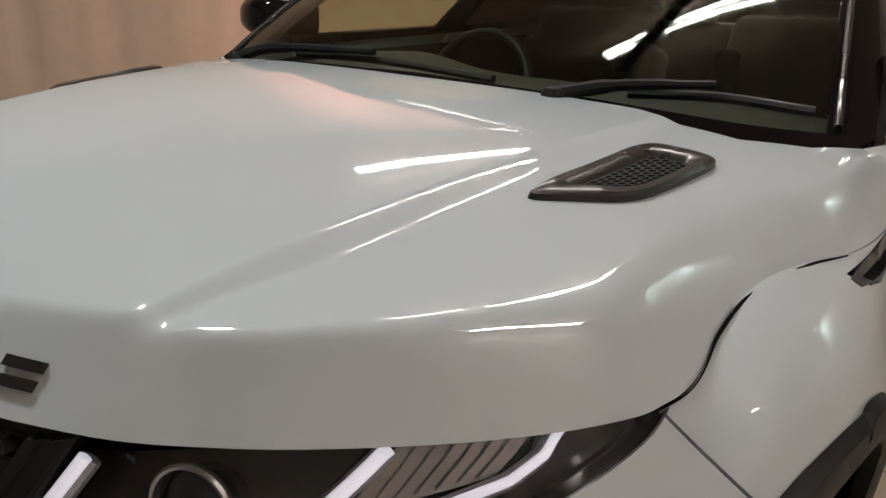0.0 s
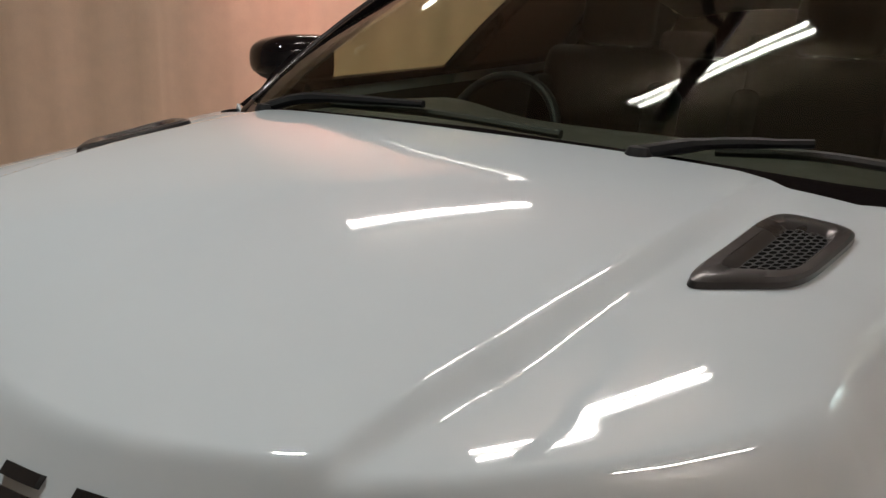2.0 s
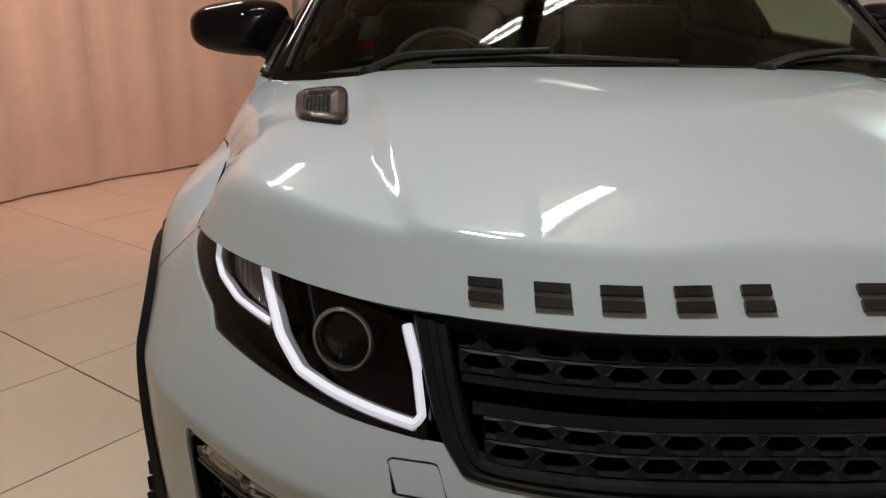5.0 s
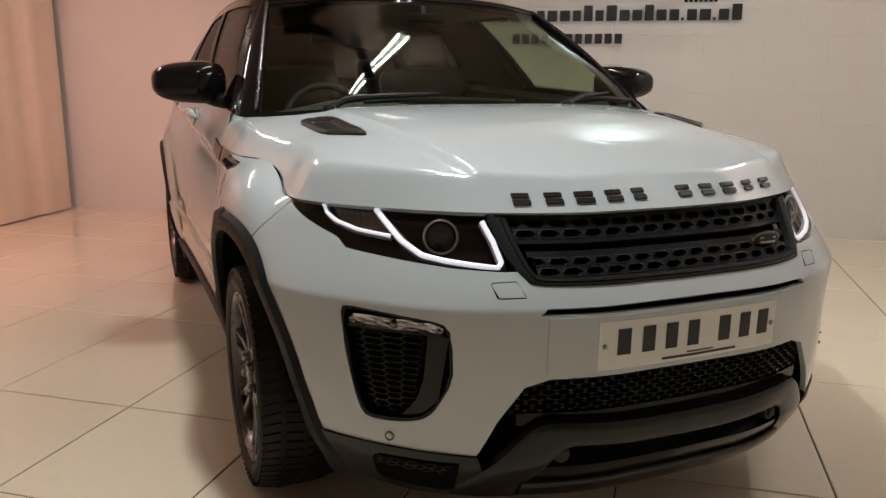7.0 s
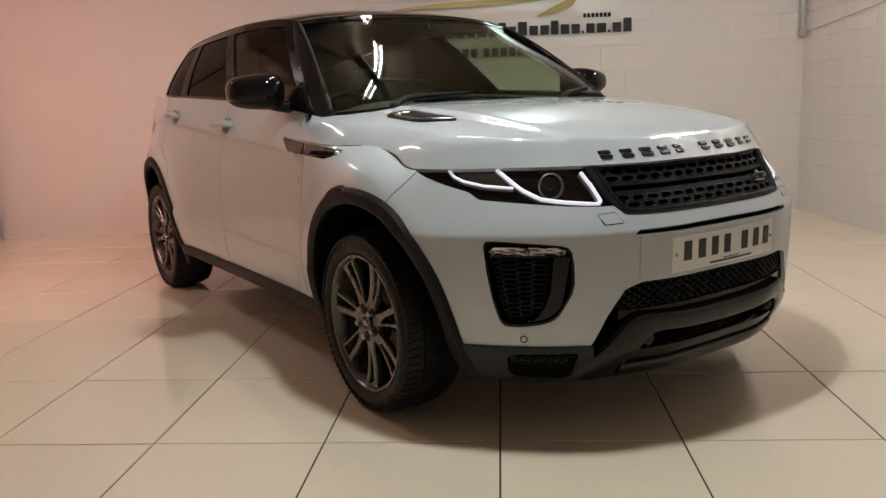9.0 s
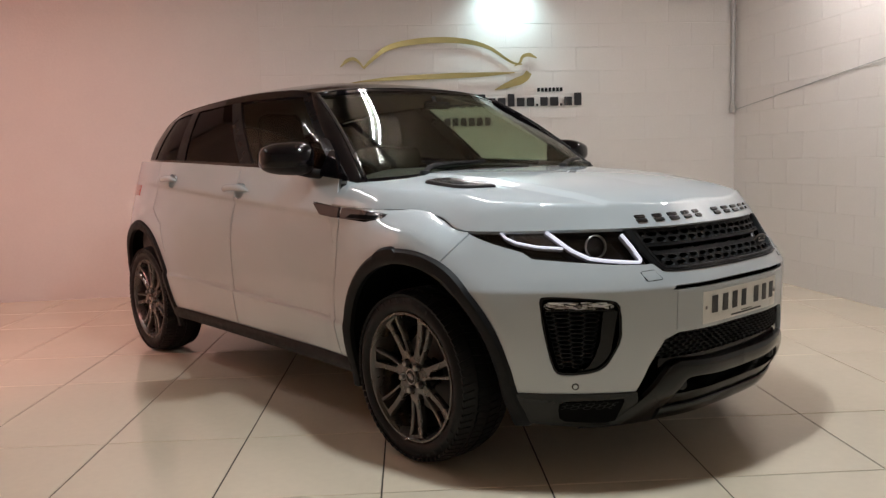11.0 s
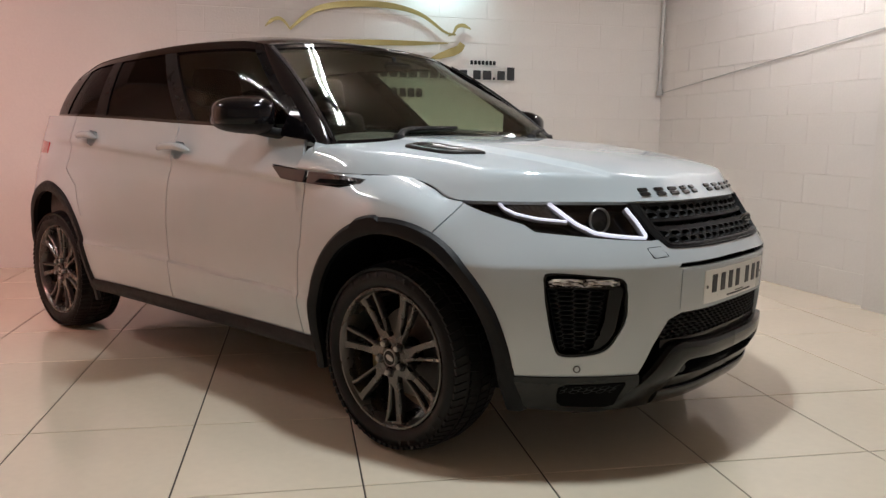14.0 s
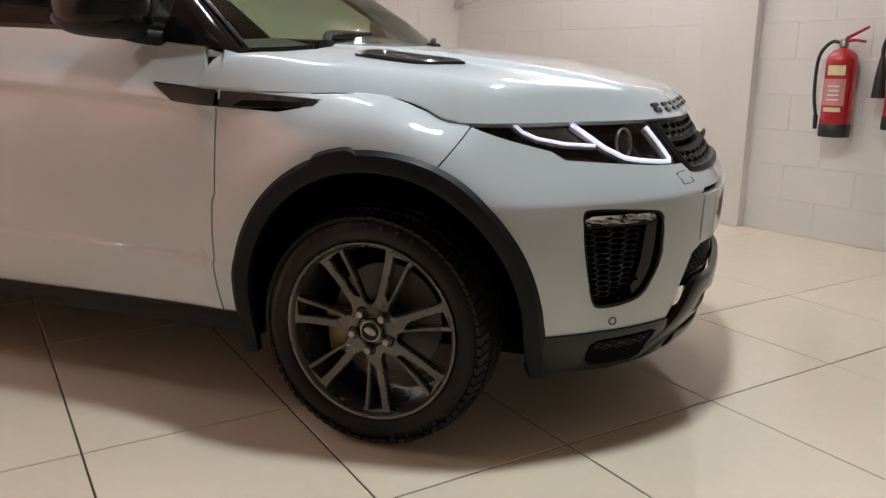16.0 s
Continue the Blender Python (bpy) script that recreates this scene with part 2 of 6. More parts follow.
def smooth_curve(points, n):
    """n points evenly along a Catmull-Rom curve through the given ones."""
    p = np.array(points, float)
    p = np.vstack([2 * p[0] - p[1], p, 2 * p[-1] - p[-2]])
    out = []
    for i in range(1, len(p) - 2):
        t = np.linspace(0, 1, 40, endpoint=False)[:, None]
        a, b, c, d = p[i - 1], p[i], p[i + 1], p[i + 2]
        out.append(.5 * (2 * b + (c - a) * t + (2 * a - 5 * b + 4 * c - d) * t ** 2 + (3 * b - a - 3 * c + d) * t ** 3))
    out = np.vstack(out + [p[-2:-1]])
    run = np.r_[0, np.cumsum(np.linalg.norm(np.diff(out, axis=0), axis=1))]
    s = np.linspace(0, run[-1], n)
    return np.stack([np.interp(s, run, out[:, k]) for k in range(out.shape[1])], 1)


PLAN_FINE = smooth_curve(PLAN, 1200)
TAPER_FINE, NOSE_FINE, SHUT_FINE, BELT_FINE = (smooth_curve(t, 400) for t in (TAPER, NOSE, SHUT, BELT))


LEDGE_FINE = smooth_curve([(-2.3, 0), (-1.8, 0), (-1.66, .02), (-1.5, .068), (-1.35, .08), (-1.22, .056), (-1.13, .022), (-1.05, .005), (-.95, 0), (-.78, 0), (2.3, 0)], 800)


def front_part(y):
    """1 on the nose, 0 along the doors."""
    q = np.clip((-1.25 - y) / .6, 0, 1)
    return q * q * (3 - 2 * q)


def rear_part(y):
    q = np.clip((y - 1.6) / .5, 0, 1)
    return q * q * (3 - 2 * q)


def skin(px, py, z):
    """The body's outside at a place of the plan curve and a height."""
    f, r = front_part(py), rear_part(py)
    nose = np.interp(z, NOSE_FINE[:, 0], NOSE_FINE[:, 1])
    x = px * np.interp(z, TAPER_FINE[:, 0], TAPER_FINE[:, 1])
    x = x * (1 - .04 * f * np.clip((z - .735) / .19, 0, 1))
    # flared wings over both axles
    for axle in (-1.33, 1.33):
        d = np.hypot(py - axle, z - .40)
        x = x + .022 * np.exp(-((d - .46) / .10) ** 2) * np.clip((z - .3) / .2, 0, 1) * np.sign(px)
    # crease along the doors and the tucked line low down
    dx = np.interp(py, [-1.0, -.8, 1.2, 1.6], [0, 1, 1, .3])
    line = np.interp(py, [-.9, .13, 1.33], [.962, 1.028, 1.107])
    x = x + .015 * dx * np.sign(px) * np.where(z > line, np.exp(-((z - line) / .09) ** 2), np.exp(-((z - line) / .016) ** 2))
    low = np.interp(py, [-.9, 1.0], [.532, .582])
    k = np.clip((low - z) / .016, 0, 1)
    x = x + .012 * dx * np.sign(px) * k * k * (3 - 2 * k) * np.clip((z - .30) / .12, 0, 1)
    # the wing's ledge beside the bonnet
    shut = np.interp(py, SHUT_FINE[:, 0], SHUT_FINE[:, 1])
    want = np.interp(py, LEDGE_FINE[:, 0], LEDGE_FINE[:, 1])
    k = np.clip((z - shut + .085) / .085, 0, 1.6)
    kc = np.minimum(k, 1)
    x = x - np.sign(px) * want * (.55 * (1 - np.sqrt(1 - .995 * kc * kc)) + .45 * kc * kc + np.maximum(k - 1, 0) * 1.2)
    y = py + f * nose * np.clip(1.15 - .15 * abs(px), 0, 1) - r * np.interp(z, [.2, .5, .8, 1.2], [.12, 0, .02, .12])
    return x, y


DOME = [(-2.1, .965), (-2.0, 1.000), (-1.8, 1.057), (-1.5, 1.107), (-1.2, 1.137), (-.9, 1.15), (-.6, 1.155)]
DOME_FINE = smooth_curve(DOME, 400)


def dome(x, y):
    """The bonnet's top with its raised middle."""
    ax = np.abs(x)
    z = np.interp(y, DOME_FINE[:, 0], DOME_FINE[:, 1]) - .022 * (ax / .8) ** 2 - np.interp(y, [-1.3, -.95], [.045, .022]) * (ax / .8) ** 6
    q = np.clip((ax - np.interp(y, [-1.95, -1.72, -1.43, -1.05], [.440, .478, .512, .550])) / np.interp(y, [-1.95, -1.7], [.016, .034]), 0, 1)
    k = np.clip((y + 2.045) / .06, 0, 1)
    return z - .016 * np.interp(y, [-1.95, -1.75, -1.35, -1.05], [.6, 1, 1, .25]) * k * k * (3 - 2 * k) * (.85 * q + .15 * q * q * (3 - 2 * q))


REAR_EDGE = [(0, -1.035), (.5, -1.03), (.585, -1.062), (.68, -1.06), (.765, -.985), (.83, -.86), (.90, -.78)]


RISE = [(-2.3, .9), (-2.18, .92), (-2.12, 1.05), (-2.06, 1.3), (-2.0, 1.6), (-1.9, 1.85), (-1.7, 1.95), (-1.4, 2.0), (-1.1, 2.2), (-.6, 3.4)]
EDGE = [(-2.3, .008), (-2.08, .010), (-1.9, .022), (-1.7, .045), (-1.4, .09), (-1.1, .08), (-.6, .05)]
RISE_FINE, EDGE_FINE = smooth_curve(RISE, 400), smooth_curve(EDGE, 400)


def bonnet(s, r):
    """The bonnet from its shut line (r = 0) to the spine (r = 1); s runs 0 to 1 from the nose to the scuttle."""
    k = s * 1.0
    i = np.searchsorted(PLAN_FINE[:, 1], -.80)
    px = np.interp(k, np.linspace(0, 1, i), PLAN_FINE[:i, 0])
    py = np.interp(k, np.linspace(0, 1, i), PLAN_FINE[:i, 1])
    zs = np.interp(py, SHUT_FINE[:, 0], SHUT_FINE[:, 1])
    ex, ey = skin(px, py, zs)
    end = PLAN_FINE[i - 1, 1]
    cy = np.where(k < .2, -1.75, -1.75 + .715 * np.clip((k - .2) / .8, 0, 1))
    x, y = ex * (1 - r), ey + (cy - ey) * r
    ramp = np.clip((k - .72) / .28, 0, 1) ** 2
    y = y + ramp * (np.interp(x, *zip(*REAR_EDGE)) - (end + (-1.035 - end) * r))
    d = r * np.hypot(ex, cy - ey)
    rise = np.interp(py, RISE_FINE[:, 0], RISE_FINE[:, 1])
    soft_edge = np.interp(py, EDGE_FINE[:, 0], EDGE_FINE[:, 1])
    a, b = zs + rise * d, dome(x, y)
    h = np.clip(.5 + .5 * (b - a) / soft_edge, 0, 1)
    return x, y, b * (1 - h) + a * h - soft_edge * h * (1 - h)



N_PLAN = len(PLAN_FINE)


def plan_at(s):
    k = np.linspace(0, 1, N_PLAN)
    return np.interp(s, k, PLAN_FINE[:, 0]), np.interp(s, k, PLAN_FINE[:, 1])


def on_skin(s, z, off=0.0):
    """Points of the body's outside, moved out by off."""
    s, z = np.asarray(s, float), np.asarray(z, float)

    def at(s, z):
        px, py = plan_at(s)
        x, y = skin(px, py, z)
        return np.stack(np.broadcast_arrays(x, y, z), -1)
    p = at(s, z)
    if np.any(off):
        a = at(np.clip(s + .002, 0, 1), z) - at(np.clip(s - .002, 0, 1), z)
        b = at(s, z + .004) - at(s, z - .004)
        n = np.cross(a, b)
        n /= np.linalg.norm(n, axis=-1, keepdims=True) + 1e-12
        flat = np.sign((n * (p - np.array([0, 0, .6]))).sum(-1, keepdims=True))
        p = p + n * flat * np.asarray(off)[..., None] if np.ndim(off) else p + n * flat * off
    return p


def sz(p):
    """The place along the plan, and height, of a point near the body."""
    x, y, z = abs(p[0]), p[1], p[2]
    X, Y = skin(PLAN_FINE[:, 0], PLAN_FINE[:, 1], z)
    return np.argmin((X - x) ** 2 + (Y - y) ** 2) / (N_PLAN - 1), z


def strip(low, high, n, m, off=0.0, thick=0.0):
    """A piece of skin between two lines of points on the body."""
    a, b = along([sz(p) for p in low], n), along([sz(p) for p in high], n)
    t = np.linspace(0, 1, m)[None, :, None]
    q = a[:, None] * (1 - t) + b[:, None] * t
    return sheet(on_skin(q[..., 0], q[..., 1], off), thick)


def flank_strip(low, high, n, m, off=0.0, thick=0.0, most=.99):
    """A piece of the flank between two lines of (y, z)."""
    a, b = along(low, n), along(high, n)
    t = np.linspace(0, 1, m)[None, :, None]
    q = a[:, None] * (1 - t) + b[:, None] * t
    s = np.array([[float(side_s(y, z)) for y, z in row] for row in q])
    p = on_skin(s, np.minimum(q[..., 1], most), off)
    p[..., 2] = q[..., 1]
    return sheet(p, thick)


def ring(outline, inner, n, off=0.0, thick=0.0):
    """A closed band between two outlines on the body."""
    a = along([sz(p) for p in outline + outline[:1]], n)
    b = along([sz(p) for p in inner + inner[:1]], n)
    t = np.linspace(0, 1, 4)[None, :, None]
    q = a[:, None] * (1 - t) + b[:, None] * t
    return sheet(on_skin(q[..., 0], q[..., 1], off), thick)


# outlines on the body, from casts along the car's right-hand side
LAMP_TOP = [(.822, -1.56, .934), (.775, -1.655, .937), (.724, -1.724, .939), (.598, -1.874, .937), (.433, -1.99, .920)]
LAMP_LOW = [(.822, -1.57, .926), (.796, -1.673, .890), (.750, -1.775, .862), (.738, -1.81, .840), (.65, -1.917, .828), (.55, -2.01, .816), (.438, -2.066, .810)]
GRILLE_LOW = [(0, -2.135, .787), (.2, -2.13, .788), (.37, -2.105, .792), (.41, -2.085, .810)]
FOG = [(.773, -1.862, .712), (.752, -1.885, .722), (.60, -2.03, .706), (.570, -2.052, .692), (.563, -2.057, .62), (.566, -2.055, .56), (.598, -2.03, .485), (.627, -2.003, .453), (.705, -1.926, .441), (.742, -1.892, .455)]


def rounded_outline(points, times=2):
    """Corners of a closed outline cut off, to round it."""
    for _ in range(times):
        out = []
        for i, p in enumerate(points):
            q = points[(i + 1) % len(points)]
            out.append(tuple(.78 * a + .22 * b for a, b in zip(p, q)))
            out.append(tuple(.22 * a + .78 * b for a, b in zip(p, q)))
        points = out
    return points


FOG = rounded_outline(FOG, 2)
SLOT = [(0, -2.17, .741), (.37, -2.134, .738), (.385, -2.13, .722), (0, -2.17, .721)]
INTAKE = [(0, -2.18, .575), (.36, -2.148, .572), (.42, -2.128, .553), (.475, -2.103, .468), (.512, -2.07, .377), (.40, -2.11, .377), (0, -2.18, .377)]
VENT = [(.869, -.637, 1.024), (.875, -.812, 1.009), (.893, -1.0, .997), (.901, -1.185, .985), (.905, -1.131, .962), (.904, -1.061, .950), (.889, -.816, .961), (.885, -.717, .970)]
ARCH_F = (-1.343, .40, .392, .408)
ARCH_R = (1.33, .40, .392, .415)


def ellipse(arch, grow, n, a0=0.0, a1=math.pi):
    cy, cz, ry, rz = arch
    a = np.linspace(a0, a1, n)
    return [(1, cy - (ry + grow) * math.cos(q), cz + (rz + grow) * math.sin(q)) for q in a]


def side_s(y, z):
    """The plan place of a height and length on the car's flank."""
    X, Y = skin(PLAN_FINE[:, 0], PLAN_FINE[:, 1], z)
    return np.interp(y, Y, np.linspace(0, 1, N_PLAN))


# ---- body panels, cut in the unrolled skin ----
def cut(bm, poly, keep=False):
    """Cuts an outline (in plan place and height) out of an unrolled sheet."""
    poly = np.array(poly, float)
    lo, hi = poly.min(0) - 1e-4, poly.max(0) + 1e-4
    n = len(poly)
    for i in range(n):
        a, b = poly[i], poly[(i + 1) % n]
        d = b - a
        if np.hypot(*d) < 1e-6:
            continue
        l2, h2 = np.minimum(a, b) - [.004, .012], np.maximum(a, b) + [.004, .012]
        near = [f for f in bm.faces if min(v.co.x for v in f.verts) < h2[0] and max(v.co.x for v in f.verts) > l2[0]
                and min(v.co.y for v in f.verts) < h2[1] and max(v.co.y for v in f.verts) > l2[1]]
        geom = list({v for f in near for v in f.verts}) + list({e for f in near for e in f.edges}) + near
        bmesh.ops.bisect_plane(bm, geom=geom, dist=1e-6, plane_co=(a[0], a[1], 0), plane_no=(-d[1], d[0], 0))
    if keep:
        return
    gone = []
    for f in bm.faces:
        c = f.calc_center_median()
        if lo[0] < c.x < hi[0] and lo[1] < c.y < hi[1] and inside((c.x, c.y), poly):
            gone.append(f)
    bmesh.ops.delete(bm, geom=gone, context="FACES")


def inside(p, poly):
    x, y = p
    hit = False
    j = len(poly) - 1
    for i in range(len(poly)):
        if (poly[i][1] > y) != (poly[j][1] > y) and x < (poly[j][0] - poly[i][0]) * (y - poly[i][1]) / (poly[j][1] - poly[i][1]) + poly[i][0]:
            hit = not hit
        j = i
    return hit


def gap(points, wide=.0065):
    """A narrow shut line as an outline; wide is in metres."""
    p = np.array(points, float)
    k = 1 / 6.3
    q = p * [1 / k, 1]
    d = np.gradient(q, axis=0)
    nrm = np.stack([-d[:, 1], d[:, 0]], 1)
    nrm /= np.linalg.norm(nrm, axis=1, keepdims=True)
    return list((q + nrm * wide / 2) * [k, 1]) + list(((q - nrm * wide / 2) * [k, 1])[::-1])


SILL_Z = .368


def shell_columns():
    s = np.linspace(0, 1, 190)
    return s


def body_sheet():
    """The unrolled half body from its lower edge to the bonnet's shut line and the belt."""
    bm = bmesh.new()
    s = shell_columns()
    py = plan_at(s)[1]
    split = plan_at(side_s(-.80, 1.0))[1]
    top = np.where(py < split, np.interp(py, SHUT_FINE[:, 0], SHUT_FINE[:, 1]), np.interp(py, BELT_FINE[:, 0], BELT_FINE[:, 1]))
    bot = np.interp(py, [-2.3, -1.8, -1.5, 2.2], [.375, .372, SILL_Z, SILL_Z])
    m = 84
    grid = [[bm.verts.new((s[i], bot[i] + (top[i] - bot[i]) * j / (m - 1), 0)) for j in range(m)] for i in range(len(s))]
    for i in range(len(s) - 1):
        for j in range(m - 1):
            bm.faces.new((grid[i][j], grid[i + 1][j], grid[i + 1][j + 1], grid[i][j + 1]))
    return bm


def outline(points):
    return [sz(p) for p in points]


def arch_outline(arch, grow):
    pts = ellipse(arch, grow, 28)
    pts = [(1, pts[0][1], .2)] + pts + [(1, pts[-1][1], .2)]
    return [(side_s(p[1], p[2]), p[2]) for p in pts]


def side_line(points):
    return [(side_s(y, z), z) for y, z in points]



# ---- the car ----
car = new("car")
tagged(car, "white compact SUV with black roof and black cladding parked on tiles", "car")


def car_part(name, vf, mat, label="", parent=None, smooth=True, sharp=35):
    return part(name, mesh_of(name, vf[0], vf[1], mat, smooth, sharp), parent or car, label)


def roll_out(bm, faces, side, thick=.014):
    """Faces of the unrolled sheet, put round the body, with their edges turned in."""
    ids, verts, out, flat = {}, [], [], []
    for f in faces:
        for v in f.verts:
            if v not in ids:
                ids[v] = len(flat)
                flat.append((v.co.x, v.co.y))
    flat = np.array(flat)
    p, q = on_skin(flat[:, 0], flat[:, 1]), on_skin(flat[:, 0], flat[:, 1], -thick)
    chosen = set(faces)
    k = len(flat)
    out = [tuple(ids[v] for v in f.verts) for f in faces]
    for f in faces:
        for e in f.edges:
            if sum(g in chosen for g in e.link_faces) == 1 and not all(v.co.x < 1e-5 for v in e.verts):
                a, b = (ids[v] for v in e.verts)
                out.append((a, b, b + k, a + k))
    v = np.vstack([p, q])
    v[:, 0] *= side
    return v, out


HANDLES = [(.0975, 1.062), (.9525, 1.110)]


def build_body():
    bm = body_sheet()
    cut(bm, arch_outline(ARCH_F, .02))
    cut(bm, arch_outline(ARCH_R, .02))
    lamp = LAMP_TOP[:1] + LAMP_LOW + LAMP_TOP[:0:-1]
    cut(bm, [(s, z + (.02 if i == 0 or i > len(LAMP_LOW) else 0)) for i, (s, z) in enumerate(outline(lamp))])
    g = outline(GRILLE_LOW) + [(outline(GRILLE_LOW)[-1][0], .98), (-.01, .98), (-.01, .787)]
    cut(bm, g)
    s_in, s_out = sz((.395, -2.09, .808))[0], sz((.447, -2.06, .808))[0]
    cut(bm, [(s_in, .811), (s_out, .811), (sz((.45, -1.99, .92))[0], .99), (s_in, .99)])
    cut(bm, outline(FOG))
    cut(bm, [(-.01, .741)] + outline(SLOT)[1:3] + [(-.01, .721)])
    k = outline(INTAKE)
    cut(bm, [(-.01, .575)] + k[1:5] + [(k[4][0], .36), (-.01, .36)])
    cut(bm, outline(VENT))
    # shut lines
    cut(bm, gap(outline([(.83, -1.582, .925), (.885, -1.545, .86), (.93, -1.49, .79)]), .004))
    cut(bm, gap(side_line([(-.853, .35), (-.848, .60), (-.852, .70), (-.862, .72), (-.862, 1.01)])))
    cut(bm, gap(side_line([(.125, .35), (.125, .6), (.13, 1.22)])))
    cut(bm, gap(side_line([(.93, .70), (1.02, .86), (1.16, .95), (1.19, 1.26)])))
    # round hollows behind the door handles
    for ym, z in HANDLES:
        cut(bm, side_line([(ym - .02 + .050 * math.cos(a), z + .040 * math.sin(a)) for a in np.linspace(0, 2 * math.pi, 24, endpoint=False)]))
    groups = collections.defaultdict(list)
    for f in bm.faces:
        c = f.calc_center_median()
        y = float(plan_at(c.x)[1])
        y3 = skin(*plan_at(c.x), c.y)[1]
        if y3 < np.interp(c.y, [.79, .86, .925], [-1.49, -1.545, -1.582]) and y3 < -1.40:
            groups["front_bumper"].append(f)
        elif y3 < np.interp(c.y, [.6, .7, .72, 1.005, 1.01], [-.848, -.852, -.862, -.862, -.8]):
            groups["front_wing"].append(f)
        elif y3 < .127:
            groups["front_door"].append(f)
        elif y3 < np.interp(c.y, [.70, .86, .95, 1.26], [.93, 1.02, 1.16, 1.19]):
            groups["rear_door"].append(f)
        else:
            groups["rear_quarter"].append(f)
    made = {}
    for name, fs in groups.items():
        if name == "front_bumper":
            a, fa = roll_out(bm, fs, 1)
            b, fb = roll_out(bm, fs, -1)
            made[name] = car_part(name, (np.vstack([a, b]), fa + [tuple(i + len(a) for i in f) for f in fb]), WHITE)
            weld(made[name].data)
        else:
            for side in (-1, 1):
                made[name, side] = car_part(name, roll_out(bm, fs, side), WHITE)
    bm.free()
    return made


def weld(me, d=.0004):
    bm = bmesh.new()
    bm.from_mesh(me)
    bmesh.ops.remove_doubles(bm, verts=[v for v in bm.verts if abs(v.co.x) < .002], dist=d)
    bmesh.ops.recalc_face_normals(bm, faces=bm.faces)
    bm.to_mesh(me)
    bm.free()


panels = build_body()

# near-black inner shell that stands in for shade behind shut lines and openings
for side in (-1, 1):
    bm = bmesh.new()
    ss, zz = np.linspace(0, 1, 90), np.linspace(.30, .99, 24)
    g = [[bm.verts.new((a, z, 0)) for z in zz] for a in ss]
    for i in range(len(ss) - 1):
        for j in range(len(zz) - 1):
            bm.faces.new((g[i][j], g[i + 1][j], g[i + 1][j + 1], g[i][j + 1]))
    cut(bm, arch_outline(ARCH_F, .02))
    cut(bm, arch_outline(ARCH_R, .02))
    flat = np.array([v.co[:2] for v in bm.verts])
    bm.verts.index_update()
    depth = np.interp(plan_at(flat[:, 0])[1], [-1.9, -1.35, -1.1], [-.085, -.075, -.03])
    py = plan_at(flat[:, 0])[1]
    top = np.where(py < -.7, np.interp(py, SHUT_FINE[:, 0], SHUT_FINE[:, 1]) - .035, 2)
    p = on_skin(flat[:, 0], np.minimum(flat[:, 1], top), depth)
    p[:, 0] = np.maximum(p[:, 0], 0) * side
    car_part("inner_shade_shell", (p, [tuple(v.index for v in f.verts) for f in bm.faces]), SHADE_BLACK)
    bm.free()

# ---- bonnet ----
sg, rg = np.linspace(0, 1, 150)[:, None], (np.linspace(0, 1, 110) ** 1.2)[None, :]
bx, by, bz = bonnet(*np.broadcast_arrays(sg, rg))
bz = bz + .004 * (1 - rg)
half = np.stack([bx, by, bz], -1)
hv, hf = sheet(half)
hv = np.array(hv)
lipn = half[:, 0] * [.985, .99, 1] + [0, 0, -.012]
hv = np.vstack([hv, lipn])
base_n = 150 * 110
hf = hf + [(i * 110, (i + 1) * 110, base_n + i + 1, base_n + i) for i in range(149)]
bonnet_ob = car_part("bonnet", both(hv, hf), WHITE, "clamshell bonnet with two raised creases", sharp=70)
weld(bonnet_ob.data, .0006)
hood_tree = BVHTree.FromPolygons([tuple(v) for v in both(hv, hf)[0]], both(hv, hf)[1])


def on_bonnet(x, y, off=0.0):
    hit = hood_tree.ray_cast(Vector((x, y, 2)), Vector((0, 0, -1)))
    if hit[0] is None:
        return np.array([x, y, float(dome(np.array(x), np.array(y)))])
    n = hit[1] if hit[1].z > 0 else -hit[1]
    return np.array(hit[0] + n * off)


# ---- greenhouse ----
SCREEN_LOW = [(0, -1.03, 1.132), (.4, -1.015, 1.122), (.65, -.965, 1.106), (.765, -.905, 1.10)]
SCREEN_TOP = [(0, -.36, 1.567), (.35, -.335, 1.557), (.595, -.265, 1.533)]
RAIL = [(.605, -.26, 1.533), (.637, -.08, 1.560), (.648, .45, 1.570), (.632, 1.17, 1.543), (.605, 1.5, 1.497), (.575, 1.74, 1.447)]


def belt_line(n):
    y = np.linspace(-.845, 1.80, n)
    s = np.array([side_s(a, 1.15) for a in y])
    z = np.interp(y, BELT_FINE[:, 0], BELT_FINE[:, 1])
    p = on_skin(s, z)
    q = np.clip((y - 1.15) / .65, 0, 1)
    p[:, 0] -= .012 + .05 * q * q * (3 - 2 * q)
    return p


NS = 80
low_side, top_side = belt_line(NS), smooth_curve(RAIL, NS)
low_scr, top_scr = smooth_curve(SCREEN_LOW, 40), smooth_curve(SCREEN_TOP, 40)


def house_side(u, t, off=0.0):
    """The side of the cabin: u 0 to 1 from screen pillar to tail, t from belt to roof rail."""
    k = np.linspace(0, 1, NS)
    a = np.stack([np.interp(u, k, low_side[:, i]) for i in range(3)], -1)
    b = np.stack([np.interp(u, k, top_side[:, i]) for i in range(3)], -1)
    p = a + (b - a) * t[..., None]
    p[..., 0] += .045 * t * (1 - t) * 1.6 + off
    return p


